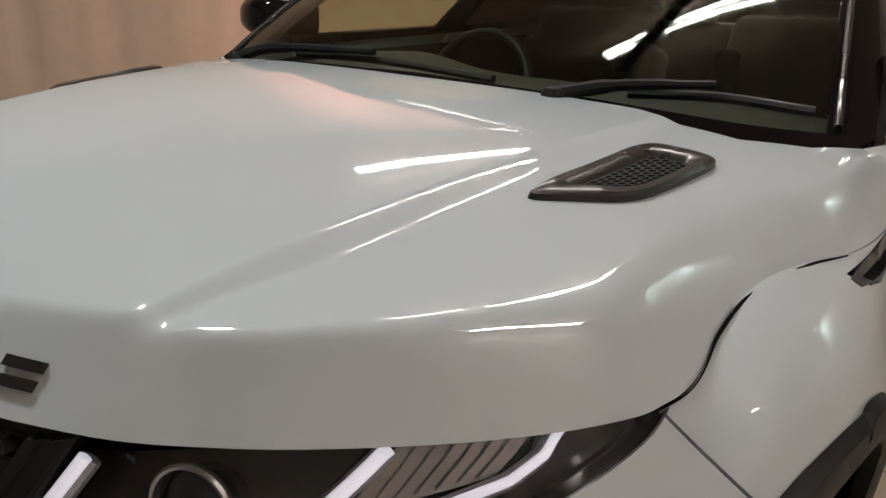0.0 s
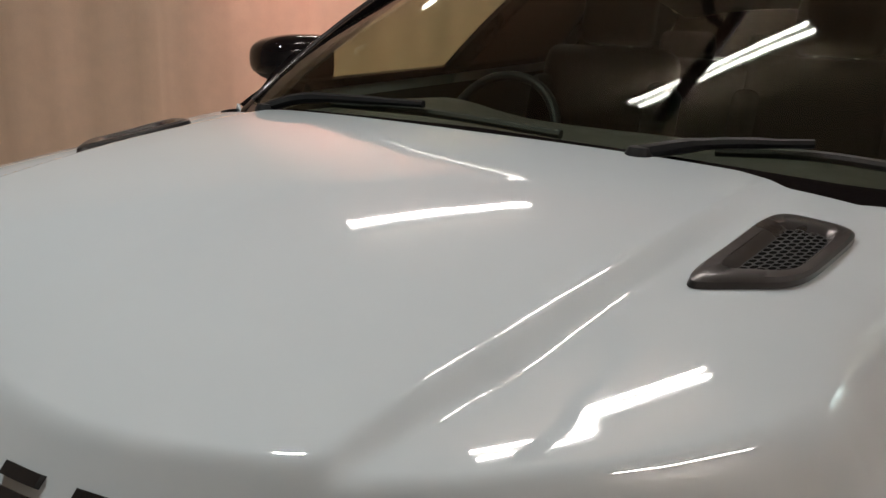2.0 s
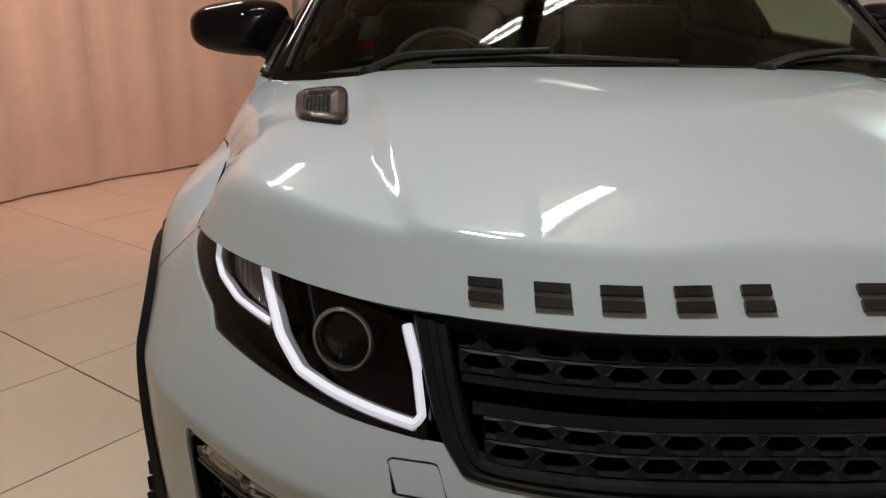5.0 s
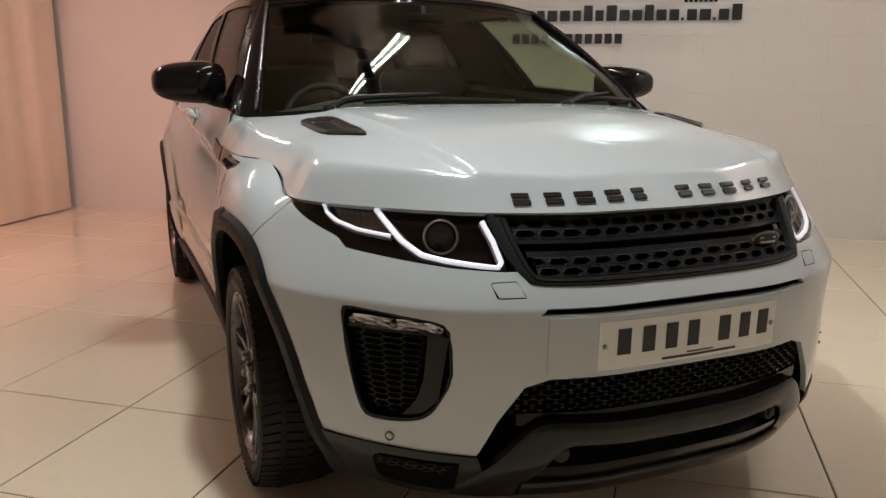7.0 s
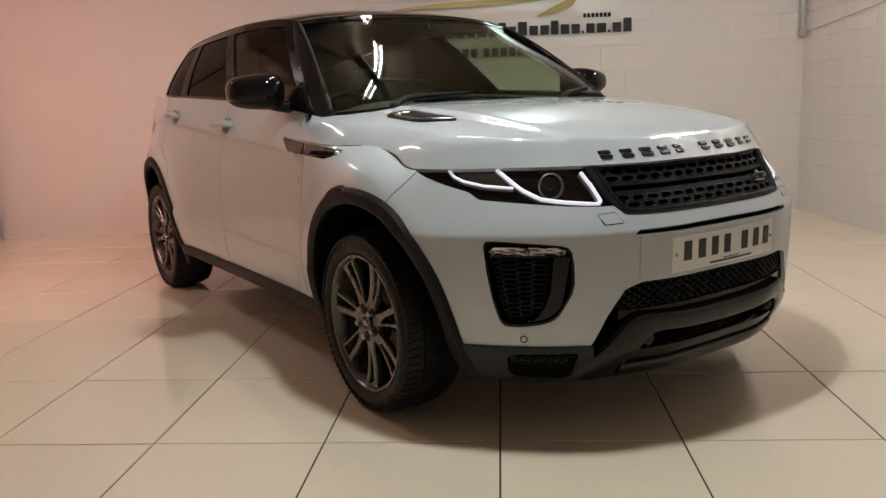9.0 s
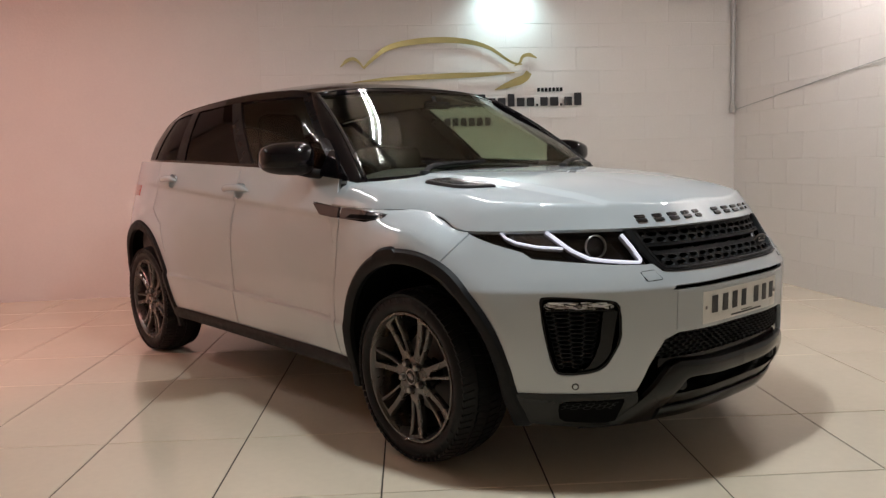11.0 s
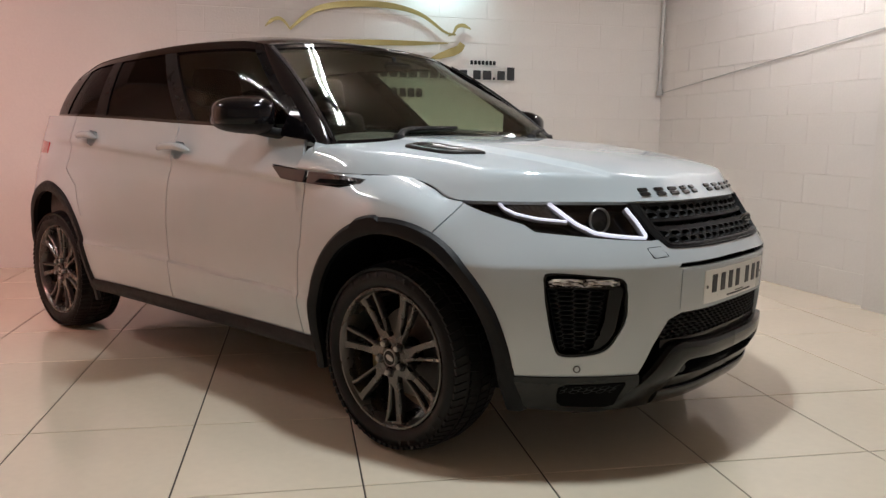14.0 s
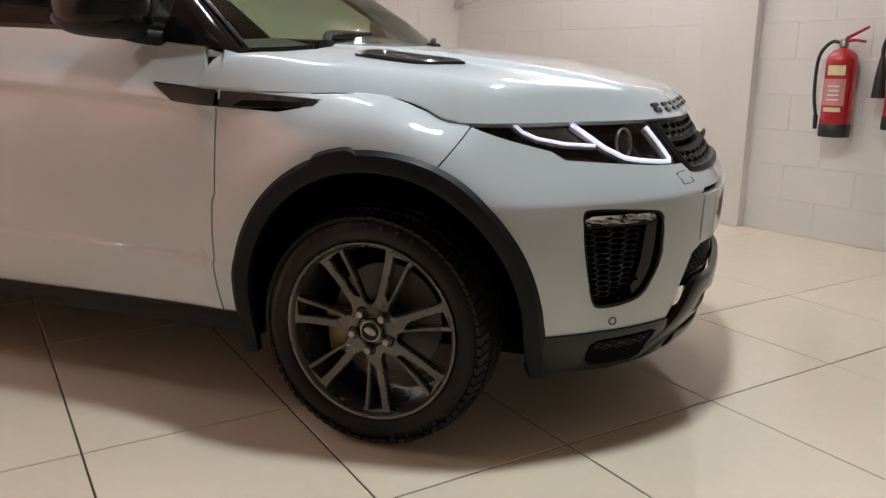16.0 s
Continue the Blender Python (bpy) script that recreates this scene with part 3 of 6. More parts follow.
def pane(u0, u1, v0, v1, t0, t1, n=24, m=10, off=0.0, thick=.006):
    """A side panel: u0 to u1 along the belt, v0 to v1 along the rail."""
    t = np.linspace(t0, t1, m)[None, :]
    w = np.linspace(0, 1, n)[:, None]
    u = (u0 + (v0 - u0) * t) * (1 - w) + (u1 + (v1 - u1) * t) * w
    return sheet(house_side(u, np.broadcast_to(t, u.shape), off), thick)


def screen(u0, u1, t0, t1, n=30, m=24, off=0.0, thick=.005):
    k = np.linspace(0, 1, 40)
    u, t = np.linspace(u0, u1, n)[:, None], np.linspace(t0, t1, m)[None, :]
    au = np.abs(u)
    a = np.stack([np.interp(au, k, low_scr[:, i]) for i in range(3)], -1)
    b = np.stack([np.interp(au, k, top_scr[:, i]) for i in range(3)], -1)
    p = a + (b - a) * t[..., None]
    p[..., 0] *= np.where(u < 0, -1, 1)
    p[..., 1] -= .145 * t * (1 - t) ** 2 + off * .5
    p[..., 2] += .145 * t * (1 - t) ** 2 + off
    return sheet(p, thick)


windscreen = car_part("windscreen", screen(-1, 1, -.02, 1, n=60), SCREEN_GLASS, "raked windscreen reflecting the ceiling tubes")
windscreen.visible_shadow = False
for a, b, c, d, nm in ((-1, 1, .965, 1.0, "screen_band"), (-1, 1, -.03, .03, "screen_band")):
    car_part("screen_band", screen(a, b, c, d, n=60, m=4, off=.002), BLACK, "black printed band", windscreen)

for side in (-1, 1):
    # screen pillar between the glass corner and the door glass
    t = np.linspace(-.03, 1.0, 30)
    i_low, i_top = low_scr[-1], top_scr[-1]
    inn = i_low + (i_top - i_low) * t[:, None] + np.stack([0 * t, -.085 * t * (1 - t), .085 * t * (1 - t)], 1)
    out = house_side(.018 + .0 * t, t)
    w = np.linspace(0, 1, 8)[None, :, None]
    P = inn[:, None] * (1 - w) + out[:, None] * w
    bulge = .016 * 4 * w * (1 - w)
    P = P + bulge * np.array([.75, -.45, .3])
    v, f = sheet(P, .02)
    car_part("screen_pillar", mirrored(v, f, side), BLACK, "gloss black windscreen pillar")
    v, f = tube([p + np.array([.008, -.006, .006]) for p in (inn * .9 + out * .1)[2:-1]], .006, 8)
    car_part("pillar_trim", mirrored(v, f, side), LETTER)
    segs = [("front_door_glass", .03, .335, .04, .36, .03, .93, SIDE_GLASS), ("rear_door_glass", .375, .66, .395, .63, .03, .92, TINT_GLASS),
            ("quarter_glass", .69, .86, .66, .83, .04, .88, TINT_GLASS)]
    for nm, u0, u1, v0, v1, t0, t1, mt in segs:
        v, f = pane(u0, u1, v0, v1, t0, t1, off=-.004)
        g = car_part(nm, mirrored(v, f, side), mt)
        g.visible_shadow = False
    for nm, u0, u1, v0, v1 in (("door_pillar", .328, .382, .352, .402), ("rear_pillar", .652, .698, .622, .668), ("tail_pillar", .85, 1.0, .82, 1.0), ("window_corner", .0, .035, .0, .048)):
        v, f = pane(u0, u1, v0, v1, 0, 1, 10, 12, .002, .02)
        car_part(nm, mirrored(v, f, side), PILLAR)
    v, f = pane(0, 1, 0, 1, .915, 1.0, 80, 5, .003, .02)
    car_part("roof_rail", mirrored(v, f, side), BLACK)
    v, f = pane(0, .97, 0, .97, -.03, .04, 80, 4, .004, .02)
    car_part("belt_trim", mirrored(v, f, side), BLACK)

# roof
u, vv = np.linspace(-1, 1, 50)[:, None], np.linspace(0, 1, 60)[None, :]
yf, yr = -.36 + .10 * u ** 2, 1.82 - .12 * u ** 2
ry = yf + vv * (yr - yf)
xr = np.interp(ry, top_side[:, 1], top_side[:, 0])
rz = np.interp(ry, top_side[:, 1], top_side[:, 2])
crown = np.interp(ry, [-.36, .1, .6, 1.8], [.034, .068, .07, .05])
P = np.stack([u * (xr + .004), ry, rz + .004 + crown * (1 - np.abs(u) ** 2.4)], -1)
car_part("roof", sheet(P, .03), BLACK, "gloss black roof")
# tailgate glass and tail
k = np.linspace(-1, 1, 24)[:, None]
t = np.linspace(0, 1, 14)[None, :]
x = k * (.67 + (.55 - .67) * t)
y = (2.00 - .20 * k ** 2) * (1 - t) + (1.82 - .12 * k ** 2) * t
z = 1.235 + (np.interp(1.7, top_side[:, 1], top_side[:, 2]) + .05 * (1 - k ** 2) - 1.235) * t
car_part("tailgate_glass", sheet(np.stack(np.broadcast_arrays(x, y, z), -1), .01), TINT_GLASS).visible_shadow = False
for side in (-1, 1):
    v, f = strip([(.82, 1.50, 1.02), (.80, 1.75, 1.02), (.70, 1.95, 1.03)], [(.82, 1.50, 1.085), (.80, 1.75, 1.10), (.70, 1.95, 1.11)], 20, 6, .004, .02)
    car_part("tail_lamp", mirrored(v, f, side), RED, "red tail lamp")


# ---- wheels ----
TRACK, WHEEL_Z, FLOOR = .813, .369, .033
FLAT_R = WHEEL_Z - FLOOR - .006


def build_wheel():
    w = new("wheel")
    w.parent = car
    R = FLAT_R
    prof = [(.252, -.100), (.260, -.111), (.285, -.118), (R - .038, -.115), (R - .018, -.104), (R - .008, -.088), (R - .002, -.06), (R, -.03), (R, .03), (R - .002, .06), (R - .008, .088), (R - .018, .104), (R - .038, .115), (.285, .118), (.260, .111), (.252, .10), (.24, .07), (.24, -.07)]
    v, f = lathe(prof + prof[:1], 96)
    part("tyre", mesh_of("tyre", v, f, RUBBER, sharp=50), w, "black road tyre")
    bm = bmesh.new()
    for i in range(72):
        a = 2 * math.pi * i / 72
        for h, wd, sk in ((-.088, .05, .3), (-.03, .045, -.25), (.03, .045, .25), (.088, .05, -.3)):
            r = R if abs(h) < .05 else R - .009
            box(bm, (wd, .0235, .010), pose(0, 0, 0, math.degrees(a)) @ pose(h, 0, r, 0, (0 if abs(h) < .05 else (14 if h > 0 else -14)), sk * 40))
    part("tread", bm_mesh("tread", bm, RUBBER, False), w)
    # raised sidewall marks
    for i, a in enumerate(list(np.linspace(-30, 30, 8)) + list(np.linspace(125, 170, 6))):
        bm = bmesh.new()
        box(bm, (.0012, .009, .020), pose(0, 0, 0, float(a)) @ pose(-.1178, 0, .295, 0, -4, 0))
        part("sidewall_mark", bm_mesh("sidewall_mark", bm, SATIN, False), w)
    rp = [(.252, -.100), (.250, -.108), (.243, -.108), (.236, -.098), (.226, -.06), (.222, .05), (.236, .10), (.250, .105)]
    v, f = lathe(rp, 96)
    rim = part("rim", mesh_of("rim", v, f, RIM, sharp=40), w, "dark grey alloy rim with seven twin spokes")
    # each spoke: a broad leg and a slim leg with a long slot between them
    k = 26
    r = np.linspace(.058, .240, k)
    left = np.interp(r, [.058, .075, .09, .20, .228, .240], [.034, .026, .0235, .0365, .043, .060])
    right = -np.interp(r, [.058, .075, .09, .20, .228, .240], [.034, .026, .0235, .0365, .041, .054])
    slim = right + np.interp(r, [.09, .22], [.0110, .0165])
    wide_slot = np.interp(r, [.098, .110, .205, .2255, .2265], [0, .0135, .0330, .0365, 0])
    face = -.086 - .010 * np.clip((r - .07) / .17, 0, 1) + .006 * np.sin(np.clip((r - .07) / .17, 0, 1) * math.pi)
    for i in range(7):
        bm = bmesh.new()
        for lo_, hi_, cl, ch in ((right, slim, 0, 1), (slim + wide_slot, left, 1, 0)):
            rows = []
            for q in range(k):
                gl, gh = ((1 if (cl == 0 or wide_slot[q] > 0) else 0), (1 if (ch == 0 or wide_slot[q] > 0) else 0))
                bl, bh = .0035 * gl, .0035 * gh
                dl, dh = .006 * gl, .006 * gh
                rows.append([bm.verts.new((face[q] + dx, yy, r[q])) for dx, yy in ((.024, lo_[q]), (dl, lo_[q]), (0, lo_[q] + bl), (0, hi_[q] - bh), (dh, hi_[q]), (.024, hi_[q]))])
            for q in range(k - 1):
                for e in range(6):
                    bm.faces.new((rows[q][e], rows[q][(e + 1) % 6], rows[q + 1][(e + 1) % 6], rows[q + 1][e]))
            bm.faces.new(rows[0][::-1])
            bm.faces.new(rows[-1])
        bmesh.ops.transform(bm, matrix=pose(0, 0, 0, 360 / 7 * i + 180), verts=bm.verts)
        part("spoke", bm_mesh("spoke", bm, RIM, sharp=30), rim, "split spoke with a long slot" if i == 0 else "")
    v, f = lathe([(.0005, -.092), (.030, -.092), (.033, -.090), (.035, -.082), (.040, -.082), (.046, -.088), (.066, -.087), (.074, -.082), (.077, -.03)], 48)
    part("hub", mesh_of("hub", v, f, RIM), rim)
    v, f = lathe([(.026, -.0975), (.028, -.0985), (.030, -.0975), (.031, -.092)], 32)
    part("cap_ring", mesh_of("cap_ring", v, f, STEEL), w)
    v, f = lathe([(.0005, -.097), (.026, -.0965), (.030, -.092)], 32)
    cap = part("hub_cap", mesh_of("hub_cap", v, f, BLACK), w, "black hub cap with oval badge")
    bm = bmesh.new()
    bmesh.ops.create_uvsphere(bm, u_segments=20, v_segments=8, radius=1)
    bmesh.ops.transform(bm, matrix=pose(-.097, 0, 0, 20) @ Matrix.Diagonal((.0025, .0185, .0105, 1)), verts=bm.verts)
    part("badge", bm_mesh("badge", bm, STEEL), cap, "pale oval badge")
    for i in range(5):
        a = 360 / 5 * i + 190
        v, f = lathe([(.0005, -.108), (.0095, -.107), (.0125, -.102), (.0125, -.07)], 6)
        nut = mesh_of("wheel_nut", v, f, STEEL, True, 25)
        nut.transform(pose(0, 0, 0, a) @ pose(0, 0, .054))
        part("wheel_nut", nut, rim, "bright steel wheel nut")
        # near-black ring paints the shade of the well round the nut
        v, f = lathe([(.0125, -.0865), (.0175, -.0885), (.0185, -.086)], 24)
        well = mesh_of("nut_well", v, f, SHADE_BLACK, True, 25)
        well.transform(pose(0, 0, 0, a) @ pose(0, 0, .054))
        part("nut_well", well, rim)
    v, f = lathe([(.055, .02), (.165, .02), (.165, .045), (.055, .045), (.055, .02)], 48)
    part("brake_disc", mesh_of("brake_disc", v, f, DISC), w)
    bm = bmesh.new()
    box(bm, (.07, .09, .13), pose(.02, .135, -.03, 0, 0, 0), .012)
    part("brake_caliper", bm_mesh("brake_caliper", bm, CALIPER), w)
    return w


wheel = build_wheel()
wheel.matrix_basis = pose(-TRACK, -1.33, WHEEL_Z, -4, 0, 0)
for m in (pose(-TRACK, 1.33, WHEEL_Z, -20), pose(TRACK, -1.33, WHEEL_Z, 14, 0, 180), pose(TRACK, 1.33, WHEEL_Z, 40, 0, 180)):
    copy_thing(wheel, m)

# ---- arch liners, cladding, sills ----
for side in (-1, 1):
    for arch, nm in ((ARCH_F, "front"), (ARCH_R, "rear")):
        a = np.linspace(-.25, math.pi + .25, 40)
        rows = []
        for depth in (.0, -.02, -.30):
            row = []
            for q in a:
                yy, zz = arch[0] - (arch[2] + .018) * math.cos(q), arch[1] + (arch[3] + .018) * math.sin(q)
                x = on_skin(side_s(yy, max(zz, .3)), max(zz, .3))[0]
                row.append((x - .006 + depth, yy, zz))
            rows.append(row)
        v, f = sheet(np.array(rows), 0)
        # liner coloured near-black to hold the shade inside the arch
        car_part("wheel_arch_liner", mirrored(v, f, side), SHADE_BLACK)
        # added sheet closes the arch with painted shade
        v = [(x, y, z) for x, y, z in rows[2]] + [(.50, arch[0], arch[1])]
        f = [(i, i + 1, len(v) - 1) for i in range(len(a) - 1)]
        car_part("wheel_arch_shade", mirrored(v, f, side), SHADE_BLACK)
        # moulded arch cladding
        q = np.linspace(.0, math.pi, 60)
        grow_out = .052 + .006 * np.sin(q)
        rows = []
        for k, off in ((0, -.012), (.03, .010), (.25, .016), (.75, .014), (1, .002)):
            row = []
            for w, go in zip(q, grow_out):
                g = go * k
                yy, zz = arch[0] - (arch[2] + g) * math.cos(w), arch[1] + (arch[3] + g) * math.sin(w)
                row.append(on_skin(side_s(yy, zz), zz, off))
            rows.append(row)
        P = np.array(rows)
        # legs down to the sill and the bumper foot
        v, f = sheet(P, .012)
        car_part("arch_cladding", mirrored(v, f, side), SATIN, "matt black moulded wheel-arch cladding")
        if nm == "front":
            # raised pad at the crown of the arch
            rows = []
            for k, off in ((.5, .0145), (.75, .0165), (.98, .0155), (1.16, .002)):
                row = []
                for w in np.linspace(1.62, 1.95, 14):
                    g = .058 * (.5 + (k - .5) * (1 - .55 * (abs(w - 1.785) / .165) ** 6))
                    yy, zz = arch[0] - (arch[2] + g) * math.cos(w), arch[1] + (arch[3] + g) * math.sin(w)
                    row.append(on_skin(side_s(yy, zz), zz, off))
                rows.append(row)
            v, f = sheet(np.array(rows), .012)
            car_part("arch_pad", mirrored(v, f, side), SATIN)
        for cy, sg2 in ((arch[0] + arch[2], 1), (arch[0] - arch[2], -1)):
            rows = [[on_skin(side_s(cy + sg2 * .054 * kk, max(zz, .2)), zz, o) for zz in np.linspace(.405, .25, 8)] for kk, o in ((0, -.012), (.03, .010), (.25, .016), (.75, .014), (1, .002))]
            v, f = sheet(np.array(rows), .012)
            car_part("cladding_foot", mirrored(v, f, side), SATIN)
    ys = np.linspace(-.92, .93, 50)
    prof = [(.374, .004), (.362, .014), (.33, .018), (.31, .012), (.30, -.02), (.285, -.08)]
    P = np.array([[on_skin(side_s(y, z), z, o) for z, o in prof] for y in ys])
    v, f = sheet(P, .01)
    car_part("sill", mirrored(v, f, side), SATIN, "black plastic sill")
bm = bmesh.new()
box(bm, (1.3, 3.6, .10), pose(0, -.05, .30), .03)
part("underbody", bm_mesh("underbody", bm, SHADE_BLACK), car)



# ---- lamps, grille, bumper fittings ----
def region(low, high, u, v, off):
    """Points between two body lines, at shares u along and v up."""
    a, b = along([sz(p) for p in low], 200), along([sz(p) for p in high], 200)
    k = np.linspace(0, 1, 200)
    u, v = np.broadcast_arrays(np.asarray(u, float), np.asarray(v, float))
    pa = np.stack([np.interp(u, k, a[:, i]) for i in (0, 1)], -1)
    pb = np.stack([np.interp(u, k, b[:, i]) for i in (0, 1)], -1)
    q = pa + (pb - pa) * v[..., None]
    return on_skin(q[..., 0], q[..., 1], off)


def honeycomb(low, high, nx, ny, off, depth=.014, wall=.22, mirror=False):
    """Cells of flattened hexagons filling a region; each with its rim and inner walls."""
    verts, faces = [], []
    hexa = [(-.5, 0), (-.27, .5), (.27, .5), (.5, 0), (.27, -.5), (-.27, -.5)]
    for j in range(ny * 2 - 1):
        for i in range(math.ceil(nx) + 1):
            cu = (i + (.5 if j % 2 else 0)) / nx
            cv = (j * .5 + .5) / ny
            if cu > 1.0 or cu < 0:
                continue
            base = len(verts)
            pts_u, pts_v, offs = [], [], []
            for sc, o in ((1.0, 0), (1 - wall, 0), (1 - wall * 1.15, -depth)):
                for a, b in hexa:
                    pts_u.append(np.clip(cu + a * sc * .67 / nx, 0, 1))
                    pts_v.append(np.clip(cv + b * sc / ny, 0, 1))
                    offs.append(off + o)
            p = region(low, high, pts_u, pts_v, np.array(offs))
            verts += list(p)
            for k in range(6):
                n = (k + 1) % 6
                faces.append((base + k, base + n, base + 6 + n, base + 6 + k))
                faces.append((base + 6 + k, base + 6 + n, base + 12 + n, base + 12 + k))
    return verts, faces


def skin_tube(points, radius, off, n=40, m=8, flat=1.0):
    q = along([sz(p) for p in points], n)
    return tube([tuple(p) for p in on_skin(q[:, 0], q[:, 1], off)], radius, m)


DRL_OUT = [(.765, -1.670, .942), (.757, -1.70, .915), (.745, -1.74, .899), (.712, -1.801, .885), (.650, -1.876, .878)]
DRL_IN = [(.665, -1.811, .932), (.634, -1.898, .870), (.60, -1.95, .843), (.56, -1.985, .834), (.455, -2.055, .822), (.442, -2.05, .832), (.449, -2.018, .875), (.463, -1.983, .917)]
for side in (-1, 1):
    lamp = new("headlamp")
    lamp.parent = car
    lamp["label"] = "black-backed headlamp with a lit white light guide"
    v, f = strip(LAMP_LOW, LAMP_TOP, 40, 10, -.050)
    part("lamp_housing", mesh_of("lamp_housing", *mirrored(v, f, side), BLACK), lamp)
    v, f = strip(LAMP_LOW, [region(LAMP_LOW, LAMP_TOP, u, .05, 0) for u in np.linspace(0, 1, 12)], 40, 4, -.006, .03)
    part("lamp_lower_trim", mesh_of("lamp_lower_trim", *mirrored(v, f, side), BLACK), lamp)
    v, f = strip([region(LAMP_LOW, LAMP_TOP, u, .02, 0) for u in np.linspace(.985, 1, 6)], [region(LAMP_LOW, LAMP_TOP, u, .98, 0) for u in np.linspace(.992, 1, 6)], 8, 8, -.008, .03)
    part("lamp_inner_trim", mesh_of("lamp_inner_trim", *mirrored(v, f, side), BLACK), lamp)
    for line, rad in ((DRL_OUT, .0085), (DRL_IN, .0100)):
        v, f = skin_tube([(p[0], p[1], p[2] - .001) for p in line], rad, -.021, 60)
        part("guide_band", mesh_of("guide_band", *mirrored(v, f, side), GUIDE), lamp, "frosted band round the guide")
    v, f = skin_tube(DRL_OUT, .0046, -.0125)
    part("light_guide", mesh_of("light_guide", *mirrored(v, f, side), DRL), lamp, "white light guide")
    v, f = skin_tube(DRL_IN, .0066, -.0115, 60)
    part("light_guide", mesh_of("light_guide", *mirrored(v, f, side), DRL), lamp, "white light guide")
    # silver indicator reflector between the guides
    v, f = strip([(.745, -1.745, .903), (.66, -1.862, .884)], [(.755, -1.69, .938), (.672, -1.805, .934)], 16, 6, -.03)
    part("indicator_reflector", mesh_of("indicator_reflector", *mirrored(v, f, side), AMBER), lamp, "smoked indicator reflector")
    for q in np.linspace(.15, .85, 6):
        lo_p = region([(.745, -1.745, .903), (.66, -1.862, .884)], [(.755, -1.69, .938), (.672, -1.805, .934)], np.full(8, q), np.linspace(.08, .92, 8), -.026)
        v, f = tube([tuple(p) for p in lo_p], .0014, 6)
        part("reflector_rib", mesh_of("reflector_rib", *mirrored(v, f, side), AMBER), lamp)
    # projector: ring, bezel and lens ball
    c = on_skin(*[np.array(q) for q in sz((.552, -1.945, .888))], -.03)
    ax = Vector((.35, -.92, .1)).normalized()
    rot = ax.to_track_quat("X", "Z").to_matrix().to_4x4()
    for nm, prof, mt in (("projector_ring", [(.0365, -.004), (.0375, .004), (.0405, .005), (.0425, .002), (.041, -.004)], STEEL), ("projector_lens", [(.0005, .012), (.012, .010), (.022, .004), (.028, -.006), (.030, -.012)], CLEAR), ("projector_bowl", [(.0005, -.02), (.02, -.018), (.031, -.010)], SATIN)):
        v, f = lathe(prof, 36)
        v = [tuple((Matrix.Translation(Vector(c)) @ rot) @ Vector(p)) for p in v]
        part(nm, mesh_of(nm, *mirrored(v, f, side), mt), lamp)
    lens_v, lens_f = strip(LAMP_LOW, LAMP_TOP, 50, 12, -.002)
    lens = part("lamp_lens", mesh_of("lamp_lens", *mirrored(lens_v, lens_f, side), CLEAR), lamp, "clear lens cover")
    lens.visible_shadow = False

    # fog-lamp recess
    fog = new("fog_lamp_recess")
    fog.parent = car
    inner = [(p[0] + (.668 - p[0]) * .055, p[1] + (-1.96 - p[1]) * .055, p[2] + (.585 - p[2]) * .055) for p in FOG]
    v, f = ring(FOG, inner, 80, -.004, .05)
    part("recess_frame", mesh_of("recess_frame", *mirrored(v, f, side), BLACK), fog, "gloss black frame")
    # slim fog lamp: a faceted reflector with rounded ends behind a clear cover
    LOW_F = [(.758, -1.88, .681), (.752, -1.885, .674), (.745, -1.89, .672), (.60, -2.03, .670), (.590, -2.038, .672), (.585, -2.043, .677)]
    TOP_F = [(.759, -1.879, .687), (.754, -1.882, .695), (.745, -1.889, .698), (.61, -2.02, .695), (.595, -2.033, .691), (.586, -2.042, .684)]
    u_, w_ = np.linspace(0, 1, 41)[:, None], np.linspace(0, 1, 7)[None, :]
    saw = np.abs((u_ * 7 + w_ * .8) % 2 - 1) * .006 + np.abs((w_ * 3 + u_ * 4) % 2 - 1) * .004
    v, f = strip(LOW_F, TOP_F, 41, 7, -.020 + saw, .012)
    part("fog_lamp", mesh_of("fog_lamp", *mirrored(v, f, side), SILVER, sharp=8), fog, "clear slim fog lamp")
    v, f = strip(LOW_F, TOP_F, 30, 5, -.007)
    cover = part("fog_cover", mesh_of("fog_cover", *mirrored(v, f, side), CLEAR), fog)
    cover.visible_shadow = False
    c = on_skin(*[np.array(q) for q in sz((.672, -1.96, .684))], -.012)
    v, f = lathe([(.0005, .006), (.006, .005), (.010, .001), (.0115, -.006)], 20)
    rot = Vector((.72, -.69, 0)).normalized().to_track_quat("X", "Z").to_matrix().to_4x4()
    v = [tuple((Matrix.Translation(Vector(c)) @ rot) @ Vector(p)) for p in v]
    part("fog_bulb", mesh_of("fog_bulb", *mirrored(v, f, side), CHROME), fog)
    v, f = strip([(.757, -1.88, .668), (.585, -2.043, .666)], [(.757, -1.88, .673), (.585, -2.043, .671)], 20, 3, -.006, .02)
    part("lamp_trim", mesh_of("lamp_trim", *mirrored(v, f, side), BLACK), fog)
    v, f = honeycomb([(.722, -1.91, .462), (.642, -1.99, .462)], [(.757, -1.88, .664), (.618, -2.015, .662)], 1.8, 13, -.022, .012, .15)
    mesh_ob = mesh_of("recess_mesh", *mirrored(v, f, side), NET, False)
    part("recess_mesh", mesh_ob, fog, "black honeycomb mesh")
    v, f = strip([(.690, -1.945, .450), (.655, -1.98, .453), (.628, -2.0, .467), (.592, -2.03, .505)], [(.655, -1.98, .472), (.636, -2.0, .50), (.622, -2.01, .56), (.614, -2.02, .664), (.572, -2.05, .664)], 20, 12, -.014, .02)
